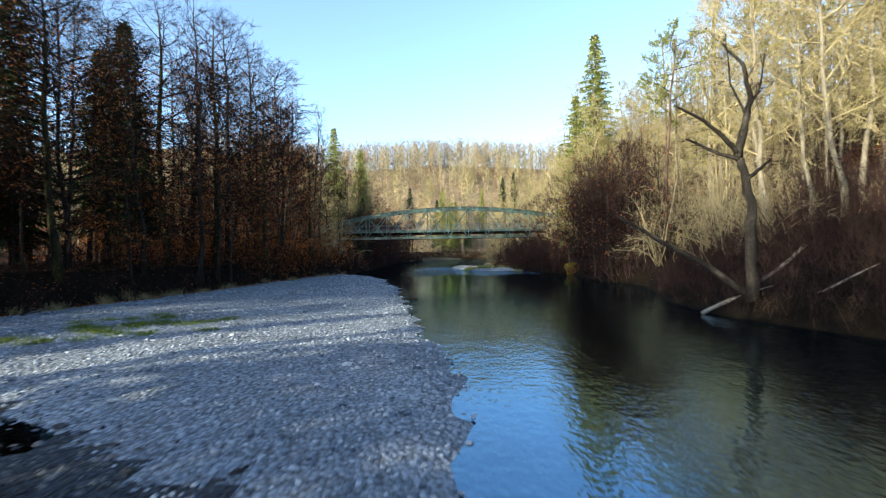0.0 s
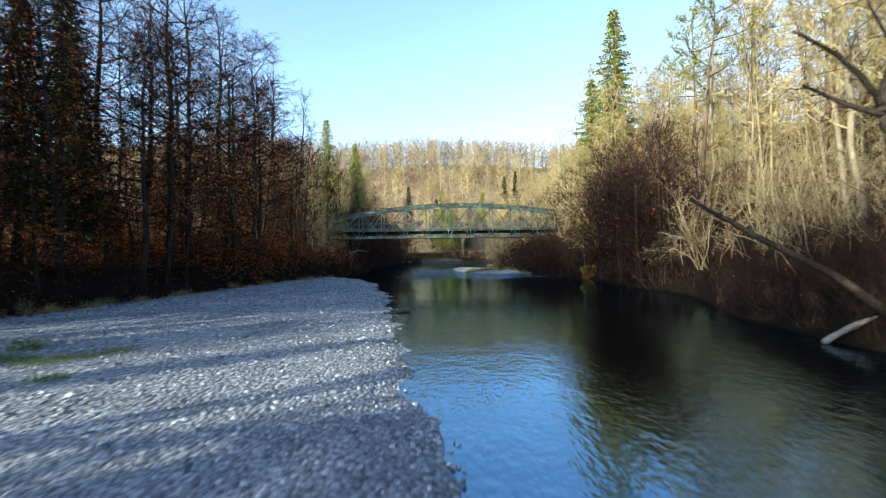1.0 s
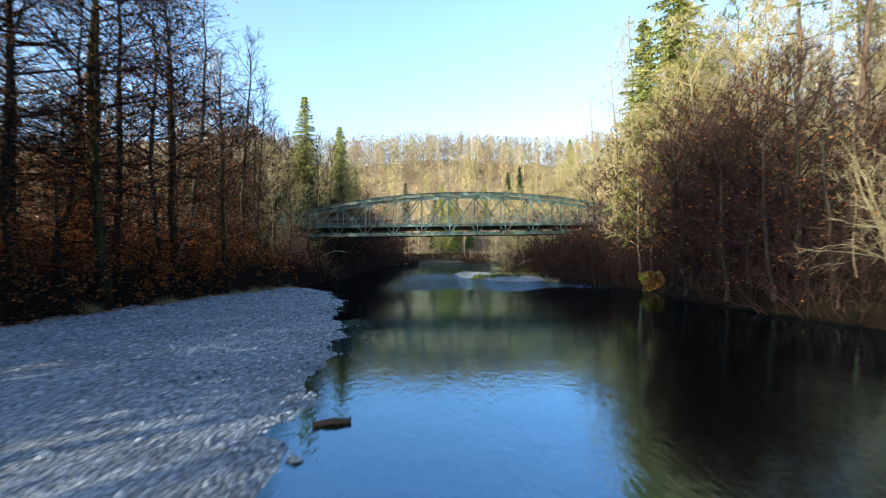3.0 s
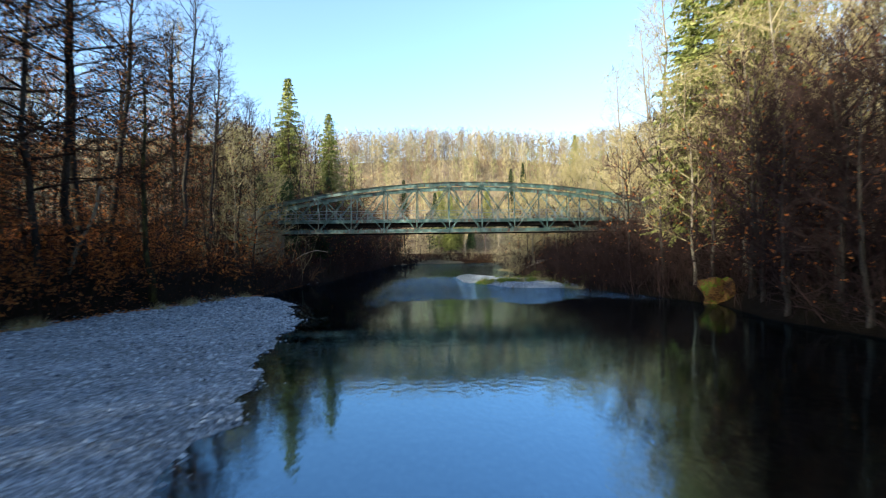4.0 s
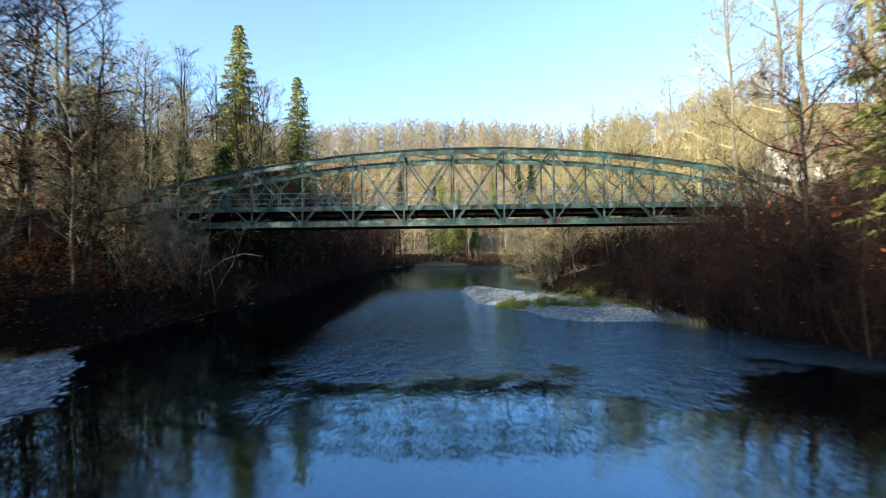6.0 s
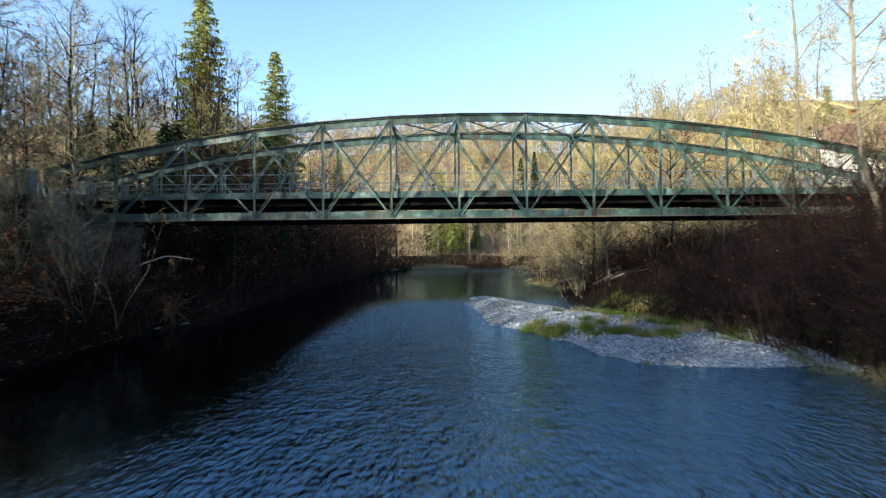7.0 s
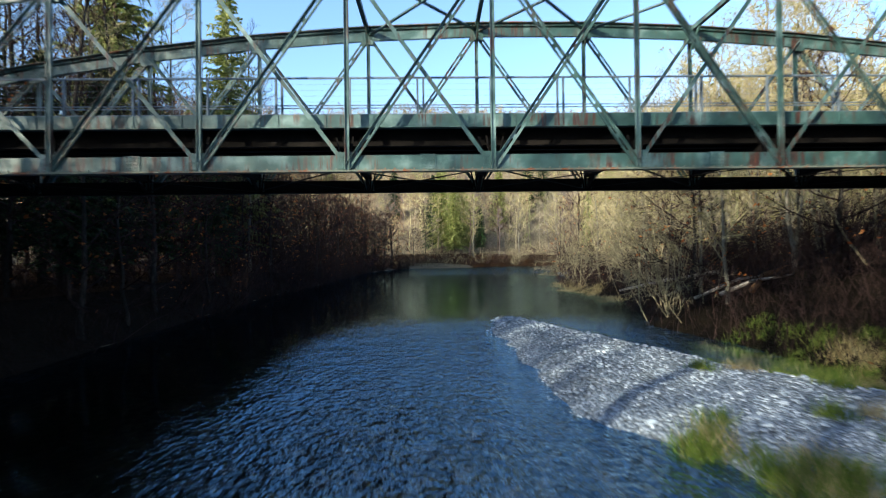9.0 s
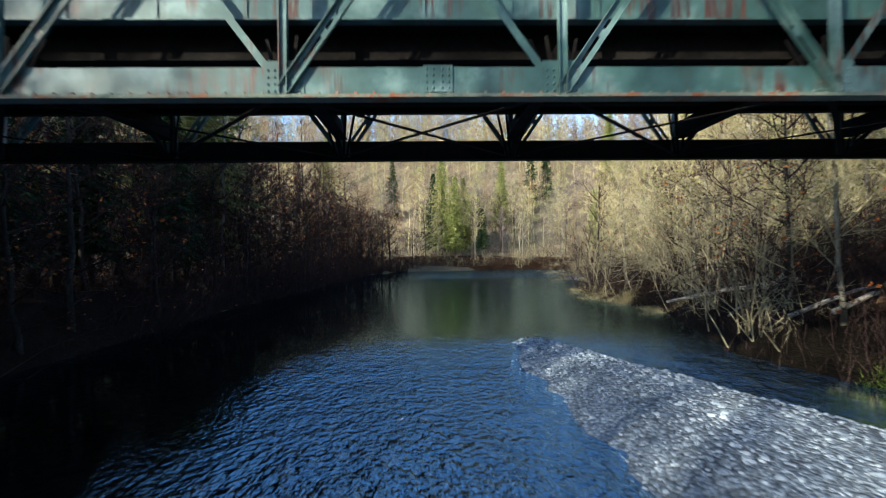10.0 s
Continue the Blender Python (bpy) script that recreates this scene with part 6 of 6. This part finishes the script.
def logs():
    rng = np.random.default_rng(61)
    rows = [("leaning_log", "dark leaning dead trunk propped out over the water", [(10.2, 21.8, 0.5), (8.6, 22.4, 2.0), (6.8, 23.1, 3.2), (4.7, 23.8, 4.7)], 0.17, 0.06, M_BARK),
            ("fallen_log", "bleached fallen log lying at the water's edge", [(8.0, 22.3, 0.06), (9.3, 22.7, 0.5), (10.6, 22.4, 0.95), (12.6, 21.5, 1.7)], 0.09, 0.13, M_DEADWOOD),
            ("fallen_log", "grey fallen log sloping down the bank", [(14.5, 24.6, 3.0), (12.6, 23.8, 1.9), (11.2, 23.4, 1.25)], 0.12, 0.08, M_DEADWOOD),
            ("fallen_branch", "thin bleached branch fallen on the bank", [(11.2, 19.6, 1.1), (13.2, 19.2, 2.2), (15.2, 19.5, 3.0)], 0.06, 0.04, M_DEADWOOD),
            ("fallen_branch", "thin bleached branch fallen on the bank", [(11.6, 18.6, 1.0), (13.4, 17.8, 2.0), (15.0, 17.6, 2.9)], 0.06, 0.03, M_DEADWOOD),
            ("driftwood_log", "small dark driftwood log floating in the shallows", [(-5.95, 32.15, 0.03), (-5.6, 32.25, 0.05), (-5.3, 32.3, 0.03)], 0.07, 0.06, M_BARK),
            ("fallen_log", "pale fallen trunk in the brush on the far bank", [(12.5, 101.5, 2.2), (10.2, 103, 1.7), (8.0, 104.5, 1.0)], 0.12, 0.07, M_DEADWOOD),
            ("fallen_log", "pale fallen trunk in the brush on the far bank", [(13.5, 103.5, 2.6), (11.2, 102.2, 1.6), (8.6, 100.4, 0.8)], 0.10, 0.05, M_DEADWOOD),
            ("driftwood_log", "bleached driftwood branch heaped on the bank beyond the bridge", [(9.0, 95.6, 1.5), (10.6, 96.0, 2.0), (12.2, 95.6, 2.3)], 0.1, 0.05, M_DEADWOOD),
            ("driftwood_log", "bleached driftwood branch heaped on the bank beyond the bridge", [(8.6, 97.0, 1.2), (10.2, 96.2, 2.1), (11.8, 97.0, 2.2)], 0.08, 0.04, M_DEADWOOD),
            ("driftwood_log", "broken orange-brown trunk in the driftwood heap", [(10.0, 95.0, 1.7), (11.4, 96.4, 2.2), (13.2, 97.2, 2.6)], 0.14, 0.09, M_STUMP),
            ("leaning_birch", "pale leaning birch stem on the bank", [(-21.2, 56.6, 2.0), (-20.8, 56.8, 3.6), (-20.2, 57.0, 5.0), (-19.9, 57.1, 6.6)], 0.10, 0.05, M_BARK_PALE),
            ("fallen_branch", "bleached bare branch reaching over the dark bank", [(-19.0, 85.6, 2.2), (-17.4, 84.8, 3.2), (-15.9, 84.4, 3.6), (-14.6, 84.2, 3.4)], 0.06, 0.02, M_DEADWOOD)]
    for name, label, pts, a, b, m in rows:
        ob = new(name, log_geo(pts, a, b, rng).mesh(name, m, True))
        tagged(ob, label, "log")


logs()


def stump():
    rng = np.random.default_rng(71)
    x, y = -17.0, 86.6
    ob = tagged(new("driftwood_stump"), "orange-brown driftwood root stump stranded at the water", "stump")
    z = max(0.0, z_at(x, y))
    part("trunk", log_geo([(x - 0.5, y + 0.5, z - 0.05), (x - 0.1, y + 0.1, z + 0.3), (x + 0.15, y - 0.1, z + 0.5)], 0.22, 0.34, rng), M_STUMP, ob, smooth=True)
    for k in range(26):
        a = rng.uniform(0, 6.283)
        d = np.array((0.5 + 0.7 * math.cos(a), -0.4 + 0.3 * math.sin(a), 0.2 + 0.9 * math.sin(a)))
        p = np.array((x + 0.1, y - 0.1, z + 0.45)) + rng.normal(size=3) * 0.12
        bend = rng.normal(size=3) * 0.16
        ln = rng.uniform(0.45, 0.95)
        part("root", log_geo([p, p + d * 0.4 * ln + bend * 0.5, p + d * 0.75 * ln + bend, p + d * ln + bend * 2.2], rng.uniform(0.03, 0.075), 0.012, rng, 5), M_STUMP, ob, smooth=True)


stump()


def mossy_rock():
    bm = bmesh.new()
    bmesh.ops.create_icosphere(bm, subdivisions=3, radius=1.0)
    for v in bm.verts:
        n = noise.noise(v.co * 1.4 + Vector((3, 1, 2))) * 0.5 + noise.noise(v.co * 3.1) * 0.28 + noise.noise(v.co * 7) * 0.1
        v.co = Vector((v.co.x * 1.5, v.co.y * 1.2, v.co.z * 1.35)) * (1 + n)
    me = bpy.data.meshes.new("rock")
    bm.to_mesh(me)
    bm.free()
    m = mottled("mossy_rock", [(0.3, (0.012, 0.007, 0.004)), (0.44, (0.05, 0.026, 0.012)), (0.53, (0.12, 0.065, 0.022)), (0.57, (0.06, 0.075, 0.009)), (0.75, (0.13, 0.155, 0.016))], 1.4, bump_s=0.9, dist=0.08)
    me.materials.append(m)
    ob = new("rock", me)
    ob.matrix_world = pose(12.9, 60.8, 0.55, 0, 0, 20) @ Matrix.Diagonal((0.62, 0.66, 0.8, 1))
    tagged(ob, "ochre boulder with bright yellow-green moss at the waterline", "rock")


mossy_rock()


def house(x, y, z, turn):
    h = tagged(new("house"), "white plastered house with brown tiled gable roof behind trees", "house")
    w, d, eave, ridge = 13.0, 9.0, 5.2, 9.0
    g = Geo()
    g.box((-w / 2, -d / 2, -3.0), (w / 2, d / 2, eave))
    v = [(-w / 2, -d / 2, eave), (-w / 2, d / 2, eave), (-w / 2, 0, ridge - 0.15), (w / 2, -d / 2, eave), (w / 2, d / 2, eave), (w / 2, 0, ridge - 0.15)]
    g.add(v, [(0, 2, 1), (3, 4, 5), (0, 3, 5, 2), (1, 2, 5, 4)])
    part("wall", g, M_PLASTER, h)
    g = Geo()
    for s in (-1, 1):
        a, b = (s * (d / 2 + 0.8), eave - 0.55), (0, ridge)
        vs = [(-w / 2 - 0.6, a[0], a[1]), (w / 2 + 0.6, a[0], a[1]), (w / 2 + 0.6, b[0], b[1]), (-w / 2 - 0.6, b[0], b[1])]
        vs += [(q[0], q[1], q[2] + 0.22) for q in vs]
        g.add(vs, [(0, 1, 2, 3), (7, 6, 5, 4), (0, 4, 5, 1), (1, 5, 6, 2), (2, 6, 7, 3), (3, 7, 4, 0)])
    roof = part("roof", g, M_ROOFTILE, h)
    g = Geo()
    g.box((1.5, 0.6, ridge - 1.2), (2.2, 1.3, ridge + 0.9))
    part("chimney", g, M_ROOFTILE, roof)
    for fx, fz in ((-4.4, 1.4), (-1.6, 1.4), (1.6, 1.4), (4.4, 1.4), (-4.4, 3.7), (-1.6, 3.7), (1.6, 3.7), (4.4, 3.7)):
        win = new("window")
        win.parent = h
        g = Geo()
        for a, b in (((fx - 0.55, fz - 0.7), (fx + 0.55, fz - 0.62)), ((fx - 0.55, fz + 0.62), (fx + 0.55, fz + 0.7)), ((fx - 0.55, fz - 0.62), (fx - 0.47, fz + 0.62)), ((fx + 0.47, fz - 0.62), (fx + 0.55, fz + 0.62)), ((fx - 0.03, fz - 0.62), (fx + 0.03, fz + 0.62))):
            g.box((a[0], -d / 2 - 0.06, a[1]), (b[0], -d / 2 - 0.01, b[1]))
        part("frame", g, M_DEADWOOD, win)
        g = Geo()
        g.box((fx - 0.47, -d / 2 - 0.03, fz - 0.62), (fx + 0.47, -d / 2 - 0.012, fz + 0.62))
        part("pane", g, M_GLASS, win)
    h.matrix_world = pose(x, y, z, 0, 0, turn)
    return h


house(54, 124, 11.0, -8)
